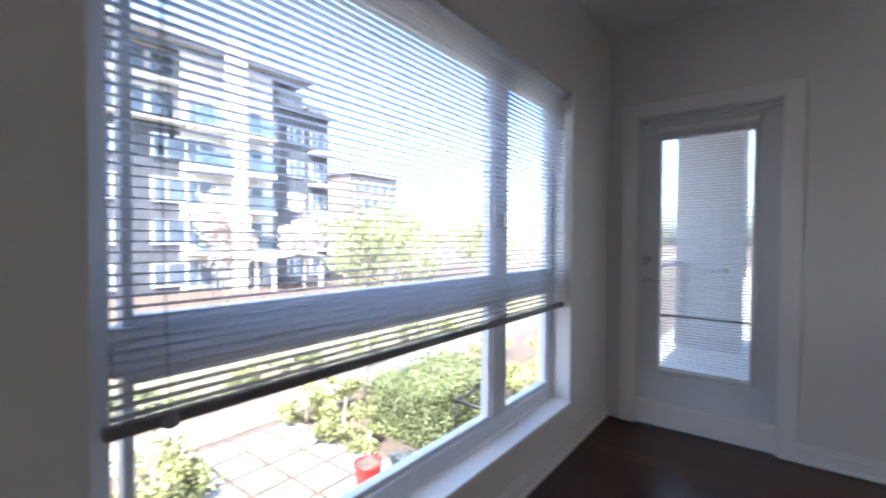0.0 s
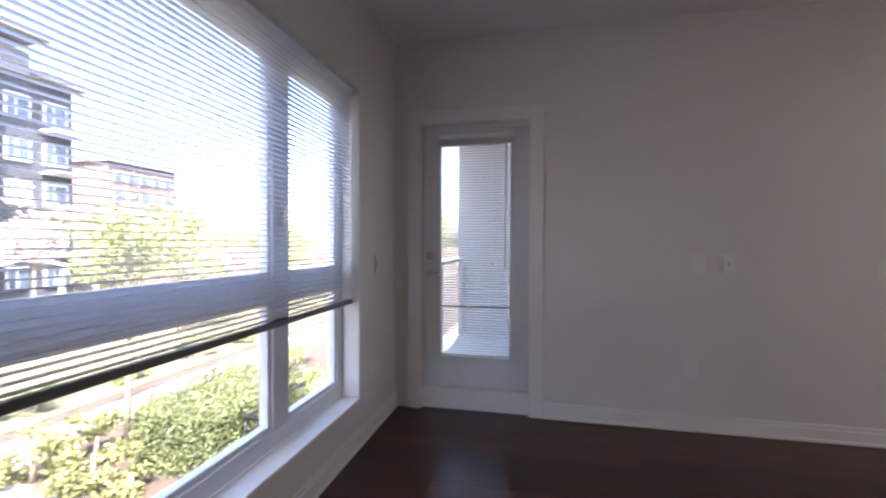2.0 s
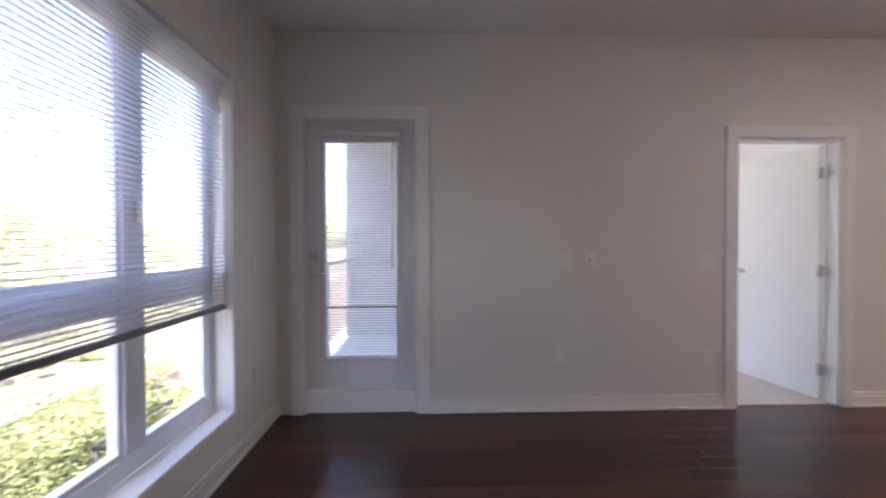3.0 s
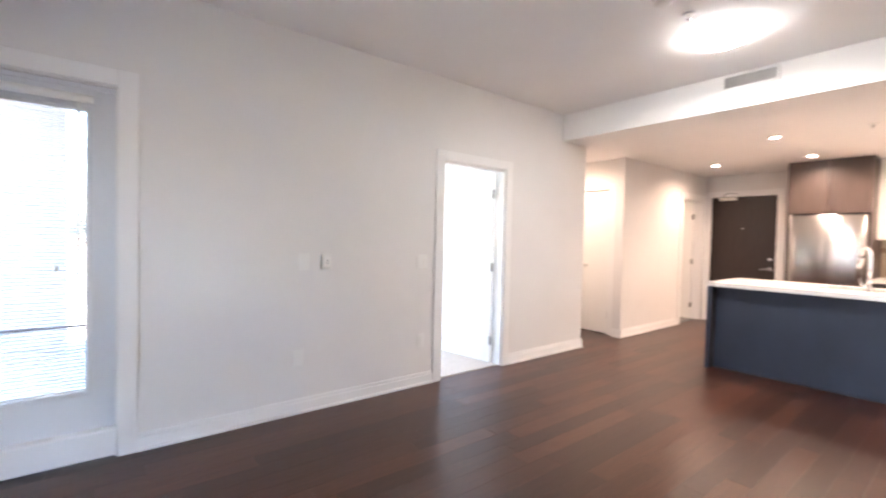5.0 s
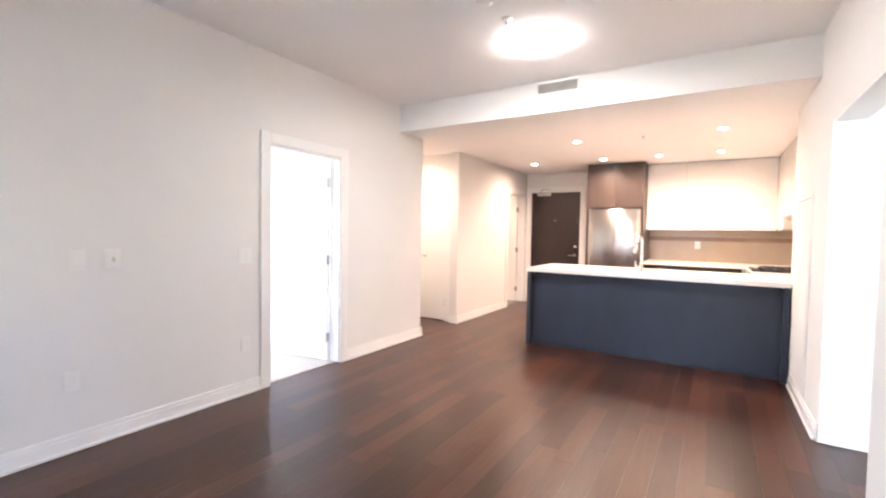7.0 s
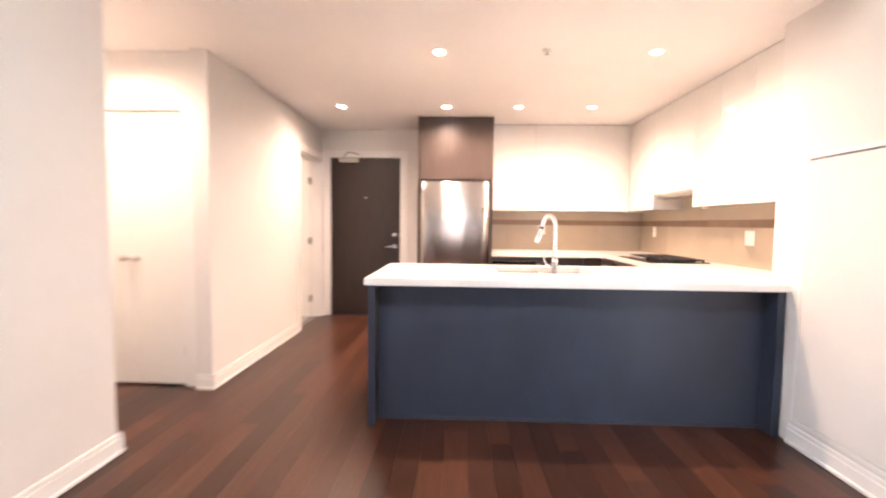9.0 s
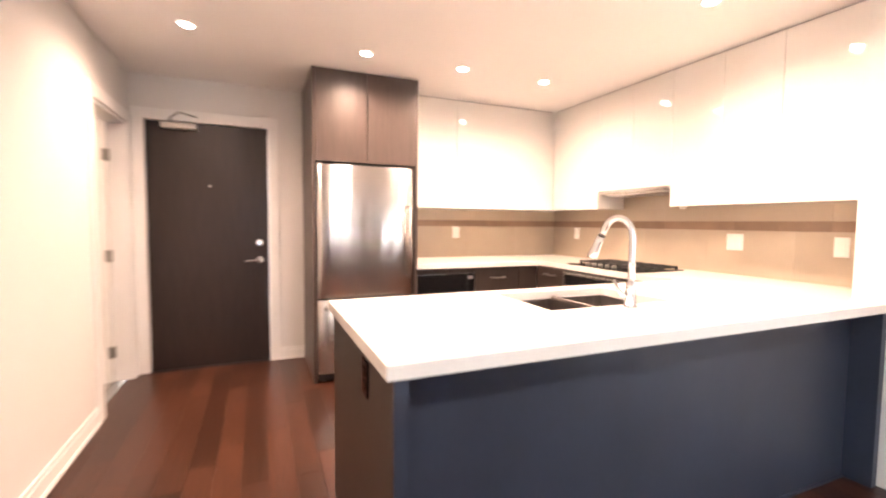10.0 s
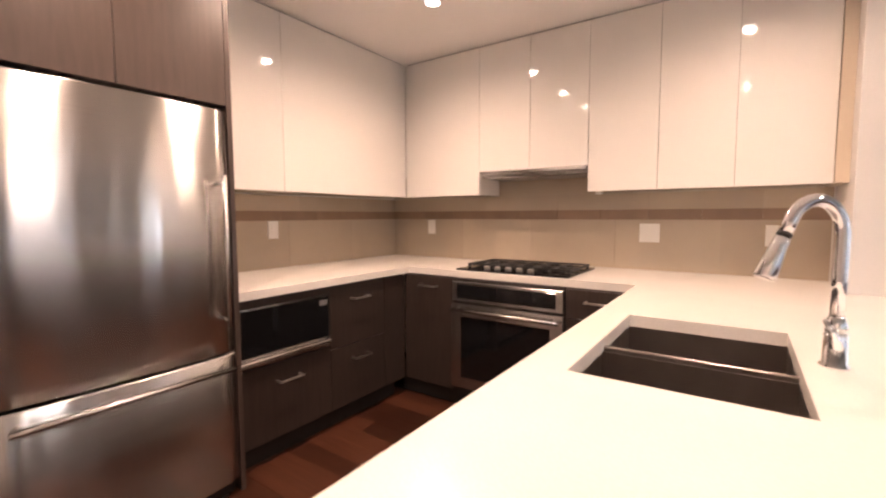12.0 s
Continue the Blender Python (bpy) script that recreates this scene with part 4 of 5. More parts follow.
for gx in (7.49, 7.73, 7.97):
    bm = bmesh.new()
    for dy in (1.50, 1.63, 1.76, 1.86):
        bm_box(bm, gx - 0.11, gx + 0.11, dy - 0.006, dy + 0.006, 0.938, 0.950, 0.002)
    for dxx in (-0.108, 0.0, 0.108):
        bm_box(bm, gx + dxx - 0.006, gx + dxx + 0.006, 1.49, 1.87, 0.936, 0.9495, 0.002)
    for dxx in (-0.104, 0.104):
        for dy in (1.50, 1.86):
            bm_box(bm, gx + dxx - 0.007, gx + dxx + 0.007, dy - 0.007, dy + 0.007, 0.9235, 0.939)
    part("grate", bm, IRON, ck, "cast iron grate")
for bx, by in ((7.50, 1.56), (7.50, 1.79), (7.73, 1.68), (7.96, 1.56), (7.96, 1.79)):
    part("burner", lathe(bx, by, [(0.045, 0.0), (0.045, 0.006), (0.034, 0.008), (0.032, 0.013)], 20, base=0.9235), IRON, ck)
for i in range(5):
    part("knob", lathe(7.60 + i * 0.075, 1.935, [(0.020, 0.0), (0.019, 0.018), (0.016, 0.022)], 18, base=0.9242), NICKEL, ck, "steel knob")

# ---------------------------------------------------------------- upper cabinets
UB, UT, UY, UXF = 1.418, 2.453, 1.634, 8.810


def upper(name_group, axis, a0, a1, z0, doors):
    lb = "white high-gloss handleless upper cabinet"
    if axis == 'x':
        c = thing("upper_cabinet", ((a0 + a1) / 2, 1.47, z0), lb, "cabinet", name_group)
        part("carcass", box(a0 + .001, a1 - .001, 1.3125, UY - 0.020, z0 + 0.002, UT), GLOSSW, c)
        for d0, d1 in doors:
            part("door", box(d0 + .0014, d1 - .0014, UY - 0.0185, UY, z0, UT - 0.004, 0.001), GLOSSW, c)
    else:
        c = thing("upper_cabinet", (9.0, (a0 + a1) / 2, z0), lb, "cabinet", name_group)
        part("carcass", box(UXF + 0.020, 9.205, a0 + .001, a1 - .001, z0 + 0.002, UT), GLOSSW, c)
        for d0, d1 in doors:
            part("door", box(UXF, UXF + 0.0185, d0 + .0014, d1 - .0014, z0, UT - 0.004, 0.001), GLOSSW, c)
    return c


upper("upper cabinets", 'x', 6.205, 6.598, UB, [(6.205, 6.598)])
upper("upper cabinets", 'x', 6.598, 6.966, UB, [(6.598, 6.966)])
upper("upper cabinets", 'x', 6.966, 7.36, UB, [(6.966, 7.36)])
upper("upper cabinets", 'x', 7.36, 8.132, 1.582, [(7.36, 7.746), (7.746, 8.132)])
upper("upper cabinets", 'x', 8.132, 8.808, UB, [(8.132, 8.808)])
upper("upper cabinets", 'y', 2.772, 3.312, UB, [(2.772, 3.312)])
upper("upper cabinets", 'y', 1.636, 2.772, UB, [(1.636, 2.772)])
structure("trim", box(6.1505, 6.203, 1.3125, UY + 0.004, UB, SZ - 0.002, 0.001), mat("filler_beige", (0.62, 0.54, 0.44), 0.4, vary=0.03), "beige filler strip beside the upper cabinets", "filler strip")
# solid strips in cord grey paint the shadow line under the soffit
structure("trim", box(6.206, 8.79, 1.3125, UY - 0.012, UT + 0.001, SZ - 0.001), CORD, "grey strip painted as the shadow above the upper cabinets", "filler strip")
structure("trim", box(UXF + 0.012, 9.2, 1.66, 3.312, UT + 0.001, SZ - 0.001), CORD, "grey strip painted as the shadow above the upper cabinets", "filler strip")
hd = thing("range_hood", (7.746, 1.48, 1.50), "slim stainless under-cabinet range hood", "range hood")
part("body", box(7.364, 8.128, 1.3125, 1.600, 1.535, 1.580, 0.003), STEEL, hd)
part("visor", box(7.372, 8.120, 1.600, 1.645, 1.556, 1.580, 0.003), STEEL, hd)
for x0, x1 in ((7.42, 7.73), (7.76, 8.07)):
    part("filter", box(x0, x1, 1.36, 1.57, 1.529, 1.5345, 0.001), STEELD, hd)
uplight = thing("under_cabinet_puck", (7.33, 1.56, UB), "tiny white puck under the upper cabinet", "light fitting")
part("body", lathe(7.31, 1.55, [(0.022, 0), (0.022, -0.012), (0.016, -0.015)], 16, base=UB - 0.0005), PLASTIC, uplight)

# ---------------------------------------------------------------- backsplash tiles
bs = thing("backsplash", (7.7, 1.32, 0.912), "beige glass backsplash with a darker band", "backsplash", kind="structure")
part("grout", box(6.16, 9.205, 1.3105, 1.314, 0.9125, 1.60), GROUT, bs)
part("grout", box(9.203, 9.219, 1.3145, 3.311, 0.9125, 1.417), GROUT, bs)


def tile_row(z0, z1, mt, step, shift):
    x = 6.16 - shift
    while x < 9.20:
        a, b2 = max(x, 6.16), min(x + step, 9.2)
        if b2 - a > 0.02:
            part("tile", box(a + .0006, b2 - .0006, 1.314, 1.320, z0 + .0006, z1 - .0006), mt, bs)
        x += step
    y = 1.3206 - shift * 0.5
    while y < 3.31:
        a, b2 = max(y, 1.3206), min(y + step, 3.31)
        if b2 - a > 0.02:
            part("tile", box(9.1965, 9.203, a + .0006, b2 - .0006, z0 + .0006, z1 - .0006), mt, bs)
        y += step


tile_row(0.913, 1.240, SPLASH, 0.60, 0.1)
tile_row(1.240, 1.308, BAND, 0.30, 0.0)
tile_row(1.308, 1.416, SPLASH, 0.60, 0.3)
part("tile", box(7.361, 8.131, 1.314, 1.320, 1.417, 1.534), SPLASH, bs)

# ---------------------------------------------------------------- balcony beyond the door
structure("balcony_floor", box(0.0, 1.75, 5.62, 9.2, -0.25, -0.03), BALC, "pale concrete balcony floor", "balcony floor")
structure("balcony_pillar", box(-0.03, 0.66, 8.35, 8.75, -0.03, CH), STUCCO, "grey stucco balcony pillar", "pillar")
# slab added overhead to keep sun off the stucco
structure("balcony_ceiling", box(-0.2, 1.78, 5.62, 8.7, CH + 0.001, CH + 0.2), STUCCO, "grey balcony ceiling, added to shade the balcony", "ceiling")
bg = thing("balcony_railing", (0.03, 7.0, -0.03), "pale metal balcony railing with glass", "railing")
part("top_rail", box(0.0, 0.05, 5.65, 8.34, 1.00, 1.04, 0.004), VENTM, bg)
for py in (5.68, 7.0, 8.30):
    part("post", box(0.005, 0.045, py - 0.02, py + 0.02, -0.03, 1.0), VENTM, bg)
gl = part("pane", box(0.02, 0.03, 5.72, 8.28, 0.05, 0.98), GLASS, bg)
gl.visible_shadow = False

# ---------------------------------------------------------------- courtyard
GZ = -2.5
structure("ground", box(-400, 60, -300, 400, GZ - 0.5, GZ), SOIL, "bare brown planting soil", "ground")
structure("lawn", box(-20, -9.0, -30, 60, GZ, GZ + 0.03), GRASS, "dry green lawn strip beside the path", "lawn")
structure("pavement", box(-2.6, 40, 11.2, 120, GZ, GZ + 0.04), CONC, "pale concrete forecourt", "pavement")
path = thing("pavement_path", (-7.85, 12, GZ), "pale concrete garden path", "path", kind="structure")
for i in range(24):
    y0 = -6 + i * 1.8
    part("slab", box(-8.45, -7.2, y0 + 0.006, y0 + 1.794, GZ, GZ + 0.05, 0.01), CONC, path)
structure("road", box(-20.0, -17.0, -40, 120, GZ, GZ + 0.06), CONC, "pale concrete driveway before the building", "road")
pav = thing("paver_patio", (-5.7, 6.2, GZ), "square pale stepping slabs set in soil", "paving", kind="structure")
for i in range(5):
    for j in range(4):
        x0, y0 = -6.95 + i * 0.66, 4.85 + j * 0.66
        part("paver", box(x0 + 0.04, x0 + 0.60, y0 + 0.04, y0 + 0.60, GZ, GZ + 0.04 + random.uniform(0, 0.01), 0.01), PAVE, pav)


def leaf_mesh(name, points, size, material, flat=0.3):
    """Many small pointed leaves, one folded quad pair each, round the given places."""
    n = len(points)
    pts = np.array(points)
    d1 = np.random.normal(size=(n, 3))
    d1[:, 2] = d1[:, 2] * 0.7 + flat
    d1 /= np.linalg.norm(d1, axis=1)[:, None]
    d2 = np.cross(d1, np.random.normal(size=(n, 3)))
    d2 /= np.linalg.norm(d2, axis=1)[:, None]
    s = size * np.random.uniform(0.6, 1.3, (n, 1))
    verts = np.stack([pts, pts + d1 * s * 0.5 + d2 * s * 0.32, pts + d1 * s, pts + d1 * s * 0.5 - d2 * s * 0.32], 1).reshape(-1, 3)
    faces = np.arange(4 * n).reshape(-1, 4)
    me = bpy.data.meshes.new(name)
    me.from_pydata(verts.tolist(), [], faces.tolist())
    me.materials.append(material)
    return me


def blob_points(n, cx, cy, cz, rx, ry, rz, shell=0.55):
    """Uneven clump: many small sub-clumps spread through an ellipsoid."""
    out = []
    subs = []
    for _ in range(max(6, n // 160)):
        v = Vector(np.random.normal(size=3).tolist()).normalized() * random.uniform(shell, 1.0)
        subs.append((v, random.uniform(0.16, 0.34)))
    for _ in range(n):
        c, r = random.choice(subs)
        w = Vector(np.random.normal(size=3).tolist()) * r * 0.6
        p = c + w
        out.append((cx + p.x * rx, cy + p.y * ry, cz + p.z * rz))
    return out


def shrub(x, y, rx, ry, h, n, material, label, size=0.075):
    ob = thing("shrub", (x, y, GZ), label, "shrub", "courtyard shrubs")
    bm = tube([(x, y, GZ - 0.02), (x + 0.02, y, GZ + h * 0.4), (x, y + 0.03, GZ + h * 0.7)], 0.03, 6, [0.05, 0.035, 0.015])
    part("stem", bm, BARK, ob)
    pts = [p for p in blob_points(n, x, y, GZ + h * 0.5, rx, ry, h * 0.5, 0.45) if p[2] > GZ + 0.02]
    cr = new("crown", leaf_mesh("crown", pts, size, material))
    cr.parent = ob
    cr.location = (-x, -y, -GZ)
    return ob


YEL = "rounded yellow-green leafy shrub in the courtyard bed"
shrub(-5.9, 4.55, 0.75, 0.65, 0.95, 2600, LEAF2, YEL)
shrub(-5.1, 4.0, 0.65, 0.6, 0.85, 2000, LEAF2, YEL)
shrub(-6.6, 7.55, 0.5, 0.65, 0.75, 1800, LEAF2, YEL)
shrub(-6.35, 8.35, 0.5, 0.65, 0.8, 1800, LEAF2, YEL)
shrub(-5.45, 7.55, 0.6, 0.5, 0.8, 2200, LEAF2, YEL)
shrub(-4.75, 7.55, 0.4, 0.35, 0.5, 1200, LEAF2, YEL)
shrub(-6.1, 9.7, 0.6, 0.9, 0.8, 1800, LEAF2, YEL)
shrub(-6.1, 11.5, 0.6, 1.0, 0.9, 1800, LEAF1, "dark green low shrub by the path")
shrub(-5.9, 13.6, 0.7, 1.2, 1.0, 1800, LEAF2, YEL)
shrub(-3.9, 11.8, 0.8, 1.0, 1.0, 2200, LEAF2, YEL)
shrub(-4.2, 14.2, 1.0, 1.4, 1.1, 2200, LEAF2, YEL)
for i in range(7):
    shrub(-9.4 - 0.5 * random.random(), 3.0 + i * 2.2 + random.random(), 0.5, 0.9, 0.45 + 0.2 * random.random(), 900, LEAF1 if i % 2 else LEAF2, "low dry planting along the path", 0.09)

hedge = thing("hedge", (-4.5, 9.3, GZ), "clipped dense green hedge block", "hedge")
hp = []
for _ in range(20000):
    x, y, zz = random.uniform(-5.35, -3.75), random.uniform(8.15, 10.6), random.uniform(GZ + 0.02, GZ + 1.0)
    side = random.random()
    if side < 0.45:
        zz = GZ + 1.0 + random.gauss(0, 0.03)
    elif side < 0.65:
        x = -3.75 + random.gauss(0, 0.03)
    elif side < 0.85:
        y = 8.15 + random.gauss(0, 0.03)
    else:
        x = -5.35 + random.gauss(0, 0.03)
    hp.append((x, y, zz))
ob = new("crown", leaf_mesh("crown", hp, 0.055, LEAF1))
ob.parent = hedge
ob.location = (4.5, -9.3, -GZ)
# solid box whose dark colour stands in for shade between the leaves
part("core", box(-5.28, -3.82, 8.22, 10.53, GZ + 0.001, GZ + 0.93, 0.05), mat("hedge_core", (0.03, 0.04, 0.014), 0.9), hedge, "solid block in the hedge, dark for the shade between leaves")


def tree(x, y, h, crown, cz, rx, rz, n, material, label, size=0.12, trunk=0.07):
    ob = thing("tree", (x, y, GZ), label, "tree", "courtyard trees")
    tk = part("trunk", tube([(x, y, GZ - 0.05), (x + 0.03, y, GZ + h * 0.3), (x - 0.02, y + 0.04, GZ + h * 0.6), (x + 0.03, y, GZ + h * 0.95)], trunk, 9,
                            [trunk, trunk * 0.8, trunk * 0.6, trunk * 0.2]), BARK, ob)
    for k in range(9):
        a, z0 = random.uniform(0, 6.28), GZ + h * random.uniform(0.38, 0.75)
        r = rx * random.uniform(0.5, 0.85)
        part("limb", tube([(x, y, z0), (x + 0.45 * r * math.cos(a), y + 0.45 * r * math.sin(a), z0 + 0.25 * h * 0.5), (x + r * math.cos(a), y + r * math.sin(a), z0 + 0.3 * h * random.uniform(0.6, 1.1))],
                          0.02, 5, [trunk * 0.45, trunk * 0.3, trunk * 0.1]), BARK, ob)
    pts = blob_points(n, x, y, GZ + cz, rx, rx, rz, 0.35)
    cr = new("crown", leaf_mesh("crown", pts, size, material, 0.0))
    cr.parent = ob
    cr.location = (-x, -y, -GZ)
    return ob


tree(-6.25, 8.85, 4.6, 0, 3.5, 1.25, 1.15, 3800, LEAF3, "slim young tree with sparse fresh green leaves", 0.085, 0.06)
tree(-13.5, 17.6, 5.5, 0, 3.9, 2.3, 1.9, 6500, LEAF3, "broad tree in fresh green leaf")
tree(-16.5, 24.0, 6.0, 0, 4.0, 2.6, 2.1, 6500, BLOSS, "tree in pale blossom", 0.15)
tree(-12.0, 23.0, 5.0, 0, 3.6, 2.0, 1.7, 5000, LEAF3, "tree in fresh green leaf")
tree(-13.2, 27.0, 5.6, 0, 3.8, 2.2, 1.9, 5500, BLOSS, "tree in pale blossom", 0.14)
tree(-21.0, 13.0, 6.5, 0, 4.2, 1.3, 2.1, 3600, BLOSS, "narrow tree in pinkish blossom", 0.15)
tree(-21.0, 17.5, 6.0, 0, 4.1, 1.2, 1.9, 3200, BLOSS, "narrow tree in pinkish blossom", 0.15)
tree(-11.0, 30.0, 6.5, 0, 4.2, 2.8, 2.3, 6000, BLOSS, "tree in pale blossom", 0.16)
tree(-17.0, 36.0, 7.5, 0, 4.8, 3.2, 2.6, 6000, LEAF3, "broad tree in fresh green leaf", 0.18)
tree(-9.0, 40.0, 7.0, 0, 4.6, 3.0, 2.4, 5000, LEAF3, "broad tree in fresh green leaf", 0.18)
tree(-25.0, 32.0, 7.0, 0, 4.6, 3.0, 2.4, 5000, LEAF3, "broad tree in fresh green leaf", 0.18)

pot = thing("plant_pot", (-3.85, 6.70, GZ), "red glazed round plant pot with soil", "plant pot")
part("pot", lathe(-3.85, 6.70, [(0.15, 0.0), (0.17, 0.02), (0.20, 0.36), (0.215, 0.40), (0.215, 0.43), (0.19, 0.43), (0.18, 0.38)], 28, base=GZ), RED, pot)
part("soil", lathe(-3.85, 6.70, [(0.179, 0.37), (0.179, 0.385)], 24, base=GZ), SOIL, pot)
pl = thing("low_plant", (-3.6, 7.25, GZ), "low bluish-green leafy plant", "plant")
cr = new("crown", leaf_mesh("crown", [p for p in blob_points(500, -3.6, 7.25, GZ + 0.18, 0.3, 0.3, 0.18) if p[2] > GZ], 0.09, mat("blue_leaf", (0.07, 0.09, 0.10), 0.6, vary=0.3)))
cr.parent = pl
cr.location = (3.6, -7.25, -GZ)
rl = thing("garden_rail", (-3.55, 9.2, GZ), "dark metal garden handrail", "railing")
part("rail", tube([(-3.60, 8.55, GZ + 0.85), (-3.58, 8.6, GZ + 0.90), (-3.56, 9.2, GZ + 0.90), (-3.56, 10.4, GZ + 0.90)], 0.03, 8), DARKM, rl)
part("rail", tube([(-3.60, 8.56, GZ + 0.88), (-3.3, 8.56, GZ + 0.88), (-2.9, 8.56, GZ + 0.88)], 0.03, 8), DARKM, rl)
for py, px in ((8.58, -3.6), (10.3, -3.56), (8.56, -2.9)):
    part("post", tube([(px, py, GZ - 0.02), (px, py, GZ + 0.4), (px, py, GZ + 0.88)], 0.022, 8), DARKM, rl)

# ---------------------------------------------------------------- building across the courtyard
ab = thing("apartment_building", (-36, 18, GZ), "grey brick apartment building with white balconies", "building")
FXB = -32.2
part("wall", box(-46, FXB, -30, 16.0, GZ - 0.4, 9.0), BRICK, ab, "grey brick facade")
part("wall", box(-46, FXB, 16.0, 22.8, GZ - 0.4, 14.6), BRICK, ab, "grey brick facade")
part("wall", box(-46, FXB - 0.8, 22.8, 28.4, GZ - 0.4, 12.4), BRICK, ab, "grey brick facade")
part("upper_wall", box(-46, FXB - 1.6, -30, 16.0, 9.3, 14.6), PALE, ab, "pale set-back upper storeys")
part("terrace_slab", box(-46, FXB + 0.9, -30.2, 15.7, 9.0, 9.3, 0.03), PALE, ab, "white projecting terrace slab")
part("terrace_slab", box(-46, FXB - 0.2, -30.2, 15.7, 12.0, 12.25, 0.03), PALE, ab, "white projecting terrace slab")
part("roof", box(-46.5, FXB + 1.3, -30.5, 25.6, 14.6, 15.2), ROOF, ab, "flat grey roof with overhang")
part("roof", box(-46.2, FXB + 0.2, 25.6, 28.9, 12.4, 12.9), ROOF, ab)
part("plant_room", box(-40, FXB - 0.4, 23.0, 25.4, 12.4, 14.0, 0.02), ROOF, ab)
part("recess", box(FXB, FXB + 0.05, 15.2, 22.2, GZ, 14.5), PALE, ab, "pale panel wall behind the balconies")
part("pillar", box(FXB + 1.3, FXB + 2.1, 18.15, 18.95, GZ - 0.4, 9.2, 0.03), CREAM, ab, "tall cream pillar")
part("pillar", box(FXB + 1.3, FXB + 2.1, 17.70, 18.95, 9.2, 15.4, 0.03), CREAM, ab, "tall cream pillar")


def far_window(y0, y1, z0, z1, x):
    w = part("window", box(x, x + 0.10, y0, y1, z0, z1), VINYL, ab, "white framed window")
    for a0, a1 in ((y0 + 0.12, y0 + (y1 - y0) * 0.38), (y0 + (y1 - y0) * 0.38 + 0.12, y1 - 0.12)):
        p = new("pane", mesh_of("pane", box(x + 0.1, x + 0.13, a0, a1, z0 + 0.12, z1 - 0.12), FARWIN))
        p.parent = w
    return w


for k in range(5):
    zc = -1.25 + 2.9 * k
    for y0 in (-12.0, -4.0, 3.5, 8.2, 10.6, 13.4):
        if k < 4:
            far_window(y0, y0 + (2.2 if y0 != 10.6 else 1.5), zc - 0.85, zc + 0.85, FXB)
    far_window(15.5, 17.6, zc - 1.0, zc + 0.9, FXB + 0.05)
    far_window(19.4, 21.3, zc - 1.0, zc + 0.9, FXB + 0.05)
    if zc + 0.9 < 12.3:
        far_window(24.1, 25.6, zc - 0.8, zc + 0.8, FXB - 0.8)
        far_window(26.4, 28.0, zc - 0.8, zc + 0.8, FXB - 0.8)
    if k:
        part("balcony", box(FXB + 0.05, FXB + 1.9, 15.4, 18.1, zc - 1.55, zc - 1.22), PALE, ab, "white balcony slab")
        part("balcony", box(FXB + 0.05, FXB + 1.9, 19.0, 21.4, zc - 1.55, zc - 1.22), PALE, ab, "white balcony slab")
        for y0, y1 in ((15.45, 18.05), (19.05, 21.35)):
            bp = part("balustrade", box(FXB + 1.8, FXB + 1.84, y0, y1, zc - 1.22, zc - 0.2), pane_material("balustrade_glass", (0.55, 0.65, 0.75), 0.25) if k == 1 and y0 < 17 else bpy.data.materials["balustrade_glass"], ab, "bluish glass balustrade")
        part("balcony", box(FXB - 0.75, FXB + 0.6, 26.2, 28.4, zc - 1.5, zc - 1.25), PALE, ab, "white balcony slab")

for z0, z1 in ((9.75, 11.75), (12.55, 14.35)):
    for i in range(7):
        far_window(3.0 + i * 1.8, 4.65 + i * 1.8, z0, z1, FXB - 1.6)

# small white canopy over the entrance
cn = thing("entrance_canopy", (-28.5, 21.5, GZ), "white gabled entrance canopy on posts", "canopy")
bm = bmesh.new()
for y0, y1, za, zb in ((19.1, 21.5, -0.15, 0.45), (21.5, 23.9, 0.45, -0.15)):
    vs = [bm.verts.new(p) for p in ((-30.0, y0, za), (-27.2, y0, za), (-27.2, y1, zb), (-30.0, y1, zb),
                                    (-30.0, y0, za - 0.2), (-27.2, y0, za - 0.2), (-27.2, y1, zb - 0.2), (-30.0, y1, zb - 0.2))]
    for f in ((0, 1, 2, 3), (7, 6, 5, 4), (0, 4, 5, 1), (1, 5, 6, 2), (2, 6, 7, 3), (3, 7, 4, 0)):
        bm.faces.new([vs[q] for q in f])
bmesh.ops.recalc_face_normals(bm, faces=bm.faces)
part("roof", bm, PALE, cn, "white pitched roof")
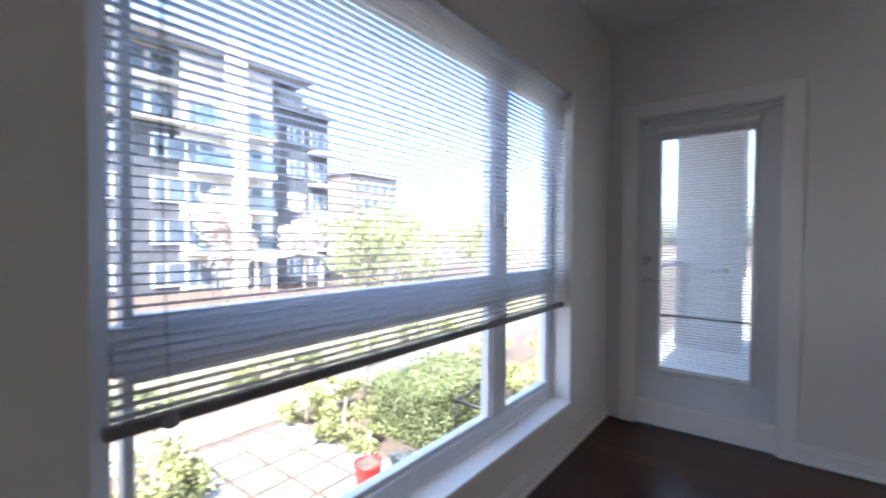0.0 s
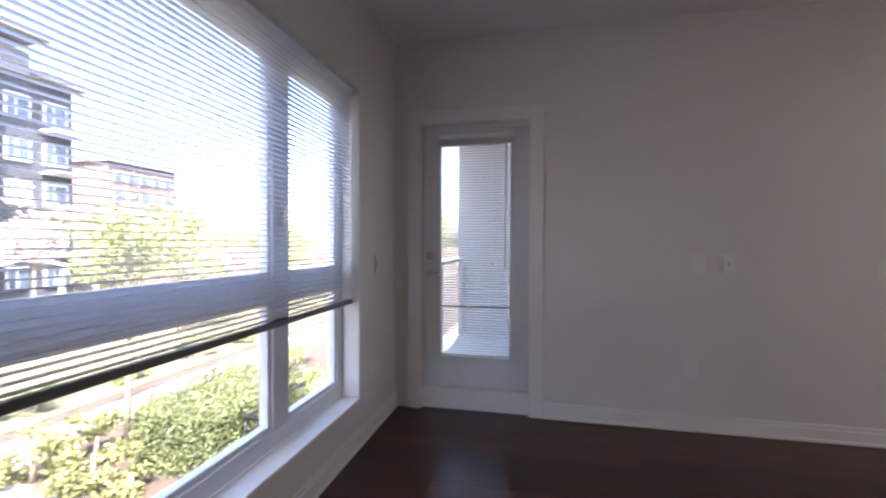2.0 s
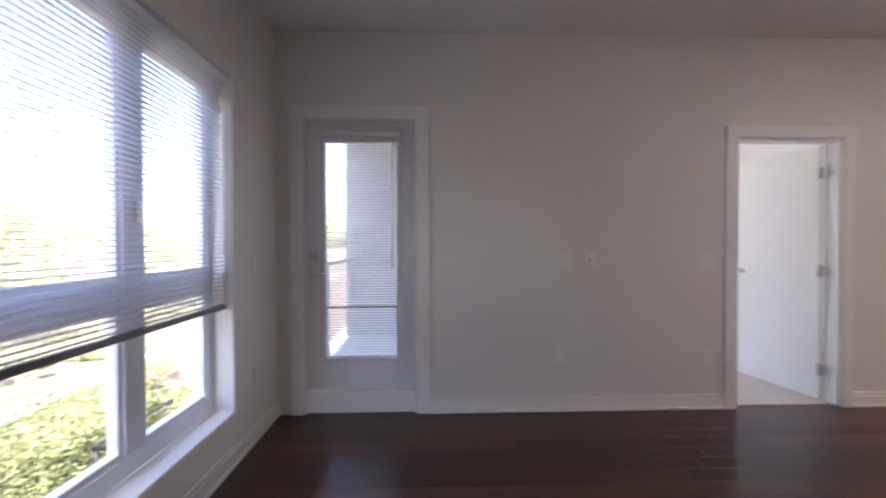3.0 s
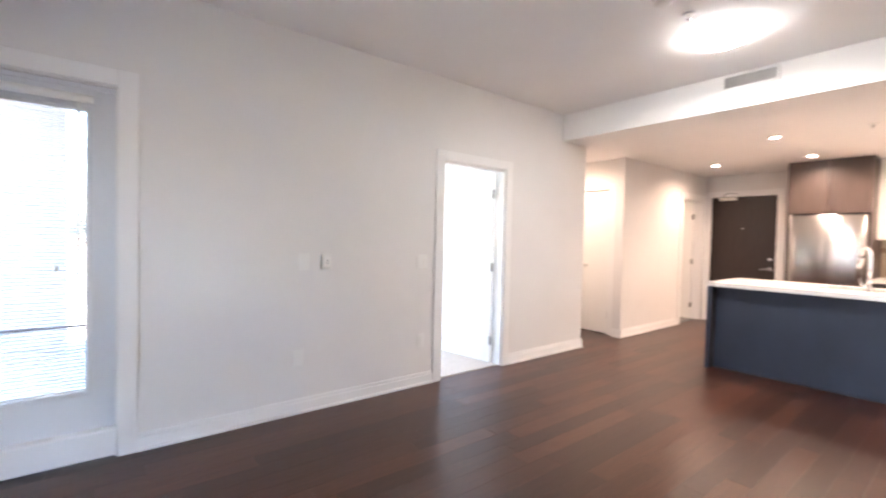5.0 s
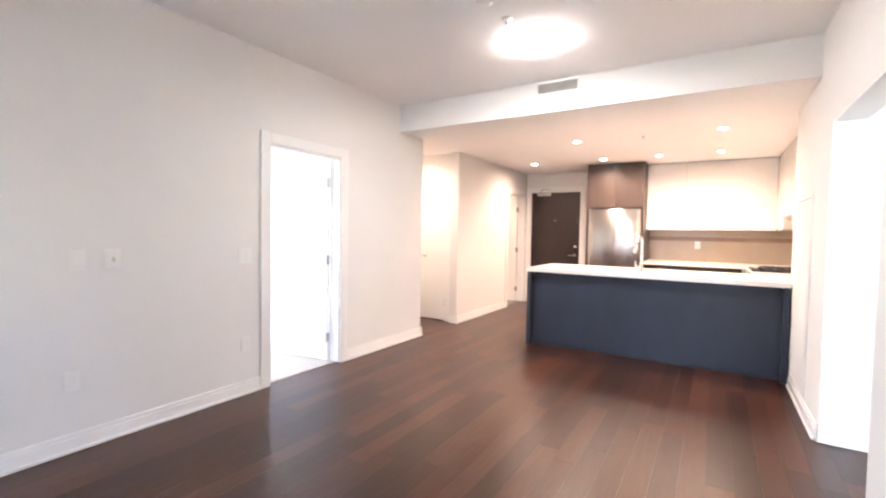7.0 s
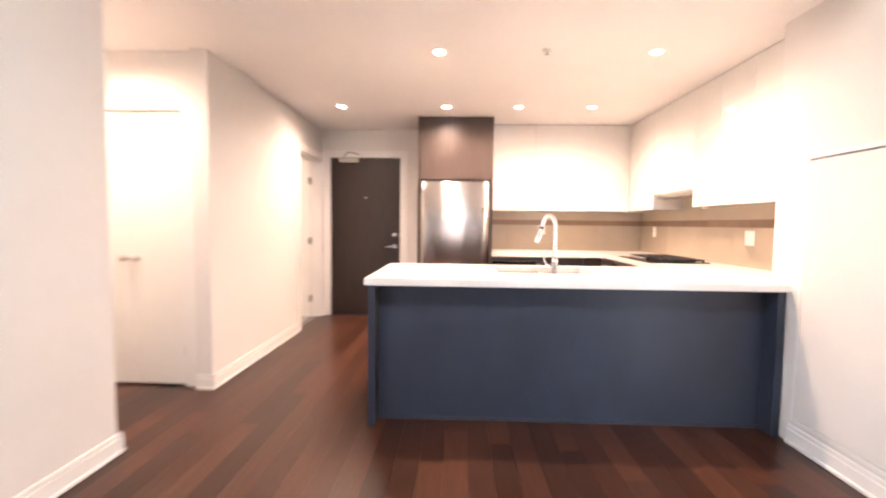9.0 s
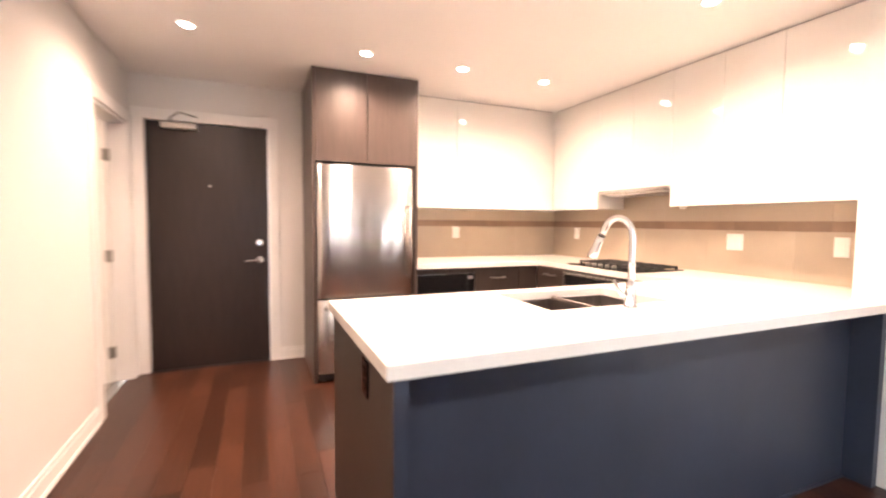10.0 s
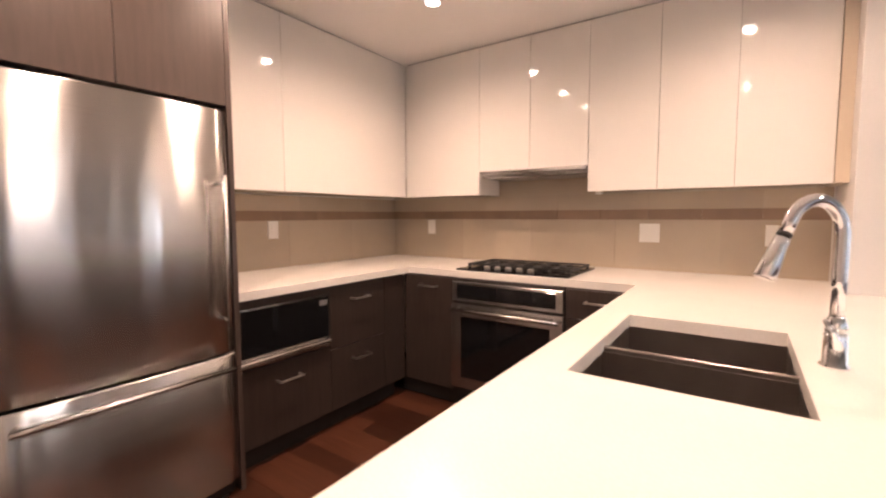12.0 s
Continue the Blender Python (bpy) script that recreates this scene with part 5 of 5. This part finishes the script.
for py in (19.5, 23.5):
    for px in (-29.8, -27.5):
        part("post", box(px - 0.1, px + 0.1, py - 0.1, py + 0.1, GZ, -0.26), PALE, cn)

fb = thing("brown_building", (-70, 62, GZ), "distant brown apartment building", "building")
part("wall", box(-80, -60, 54, 66, GZ - 0.4, 13.0), TANB, fb)
part("roof", box(-80.5, -59.5, 53.5, 66.5, 13.0, 13.6), ROOF, fb)
for k in range(5):
    for j in range(5):
        y0 = 54.8 + j * 2.2
        w = part("window", box(-60, -59.9, y0, y0 + 1.5, -1.6 + 2.9 * k, 0.2 + 2.9 * k), VINYL, fb)
        p = new("pane", mesh_of("pane", box(-59.9, -59.86, y0 + 0.12, y0 + 1.38, -1.48 + 2.9 * k, 0.08 + 2.9 * k), FARWIN))
        p.parent = w
        p.location = (0, 0, 0)

# ---------------------------------------------------------------- floor planks, last
fl = thing("floor", (4.6, 3.6, 0.0), "dark espresso-stained wooden plank floor", "floor", kind="structure")
part("underlay", box(0.0, 9.25, 1.19, 5.55, -0.12, -0.004), SUBF, fl)
part("underlay", box(5.5, 6.62, 5.551, 6.62, -0.12, -0.004), SUBF, fl)
PW = 0.127
unit = mesh_of("plank", box(-0.5, 0.5, -PW / 2 + 0.0003, PW / 2 - 0.0003, -0.006, 0.0, 0.0004), PLANK)


def plank_row(y, x0, x1, start):
    x = x0 - start
    while x < x1:
        ln = random.choice((0.95, 1.25, 1.55, 1.25))
        a, b2 = max(x, x0), min(x + ln, x1)
        if b2 - a > 0.05:
            p = new("plank", unit)
            p.parent = fl
            p.location = ((a + b2) / 2 - 4.6, y - 3.6, 0.0)
            p.scale = (b2 - a - 0.0007, 1, 1)
        x += ln


row = 0
yy = 1.605 + PW / 2
while yy < 5.56:
    if yy > 5.5:
        plank_row(yy, 3.39, 4.20, 0.3)
    else:
        plank_row(yy, 0.0, 9.2 if yy > 2.0 else 6.2, random.uniform(0, 1.2))
    yy += PW
yy = 1.605 + 31 * PW + PW / 2
while yy < 6.6:
    plank_row(yy, 5.60, 6.57, random.uniform(0, 0.8))
    yy += PW
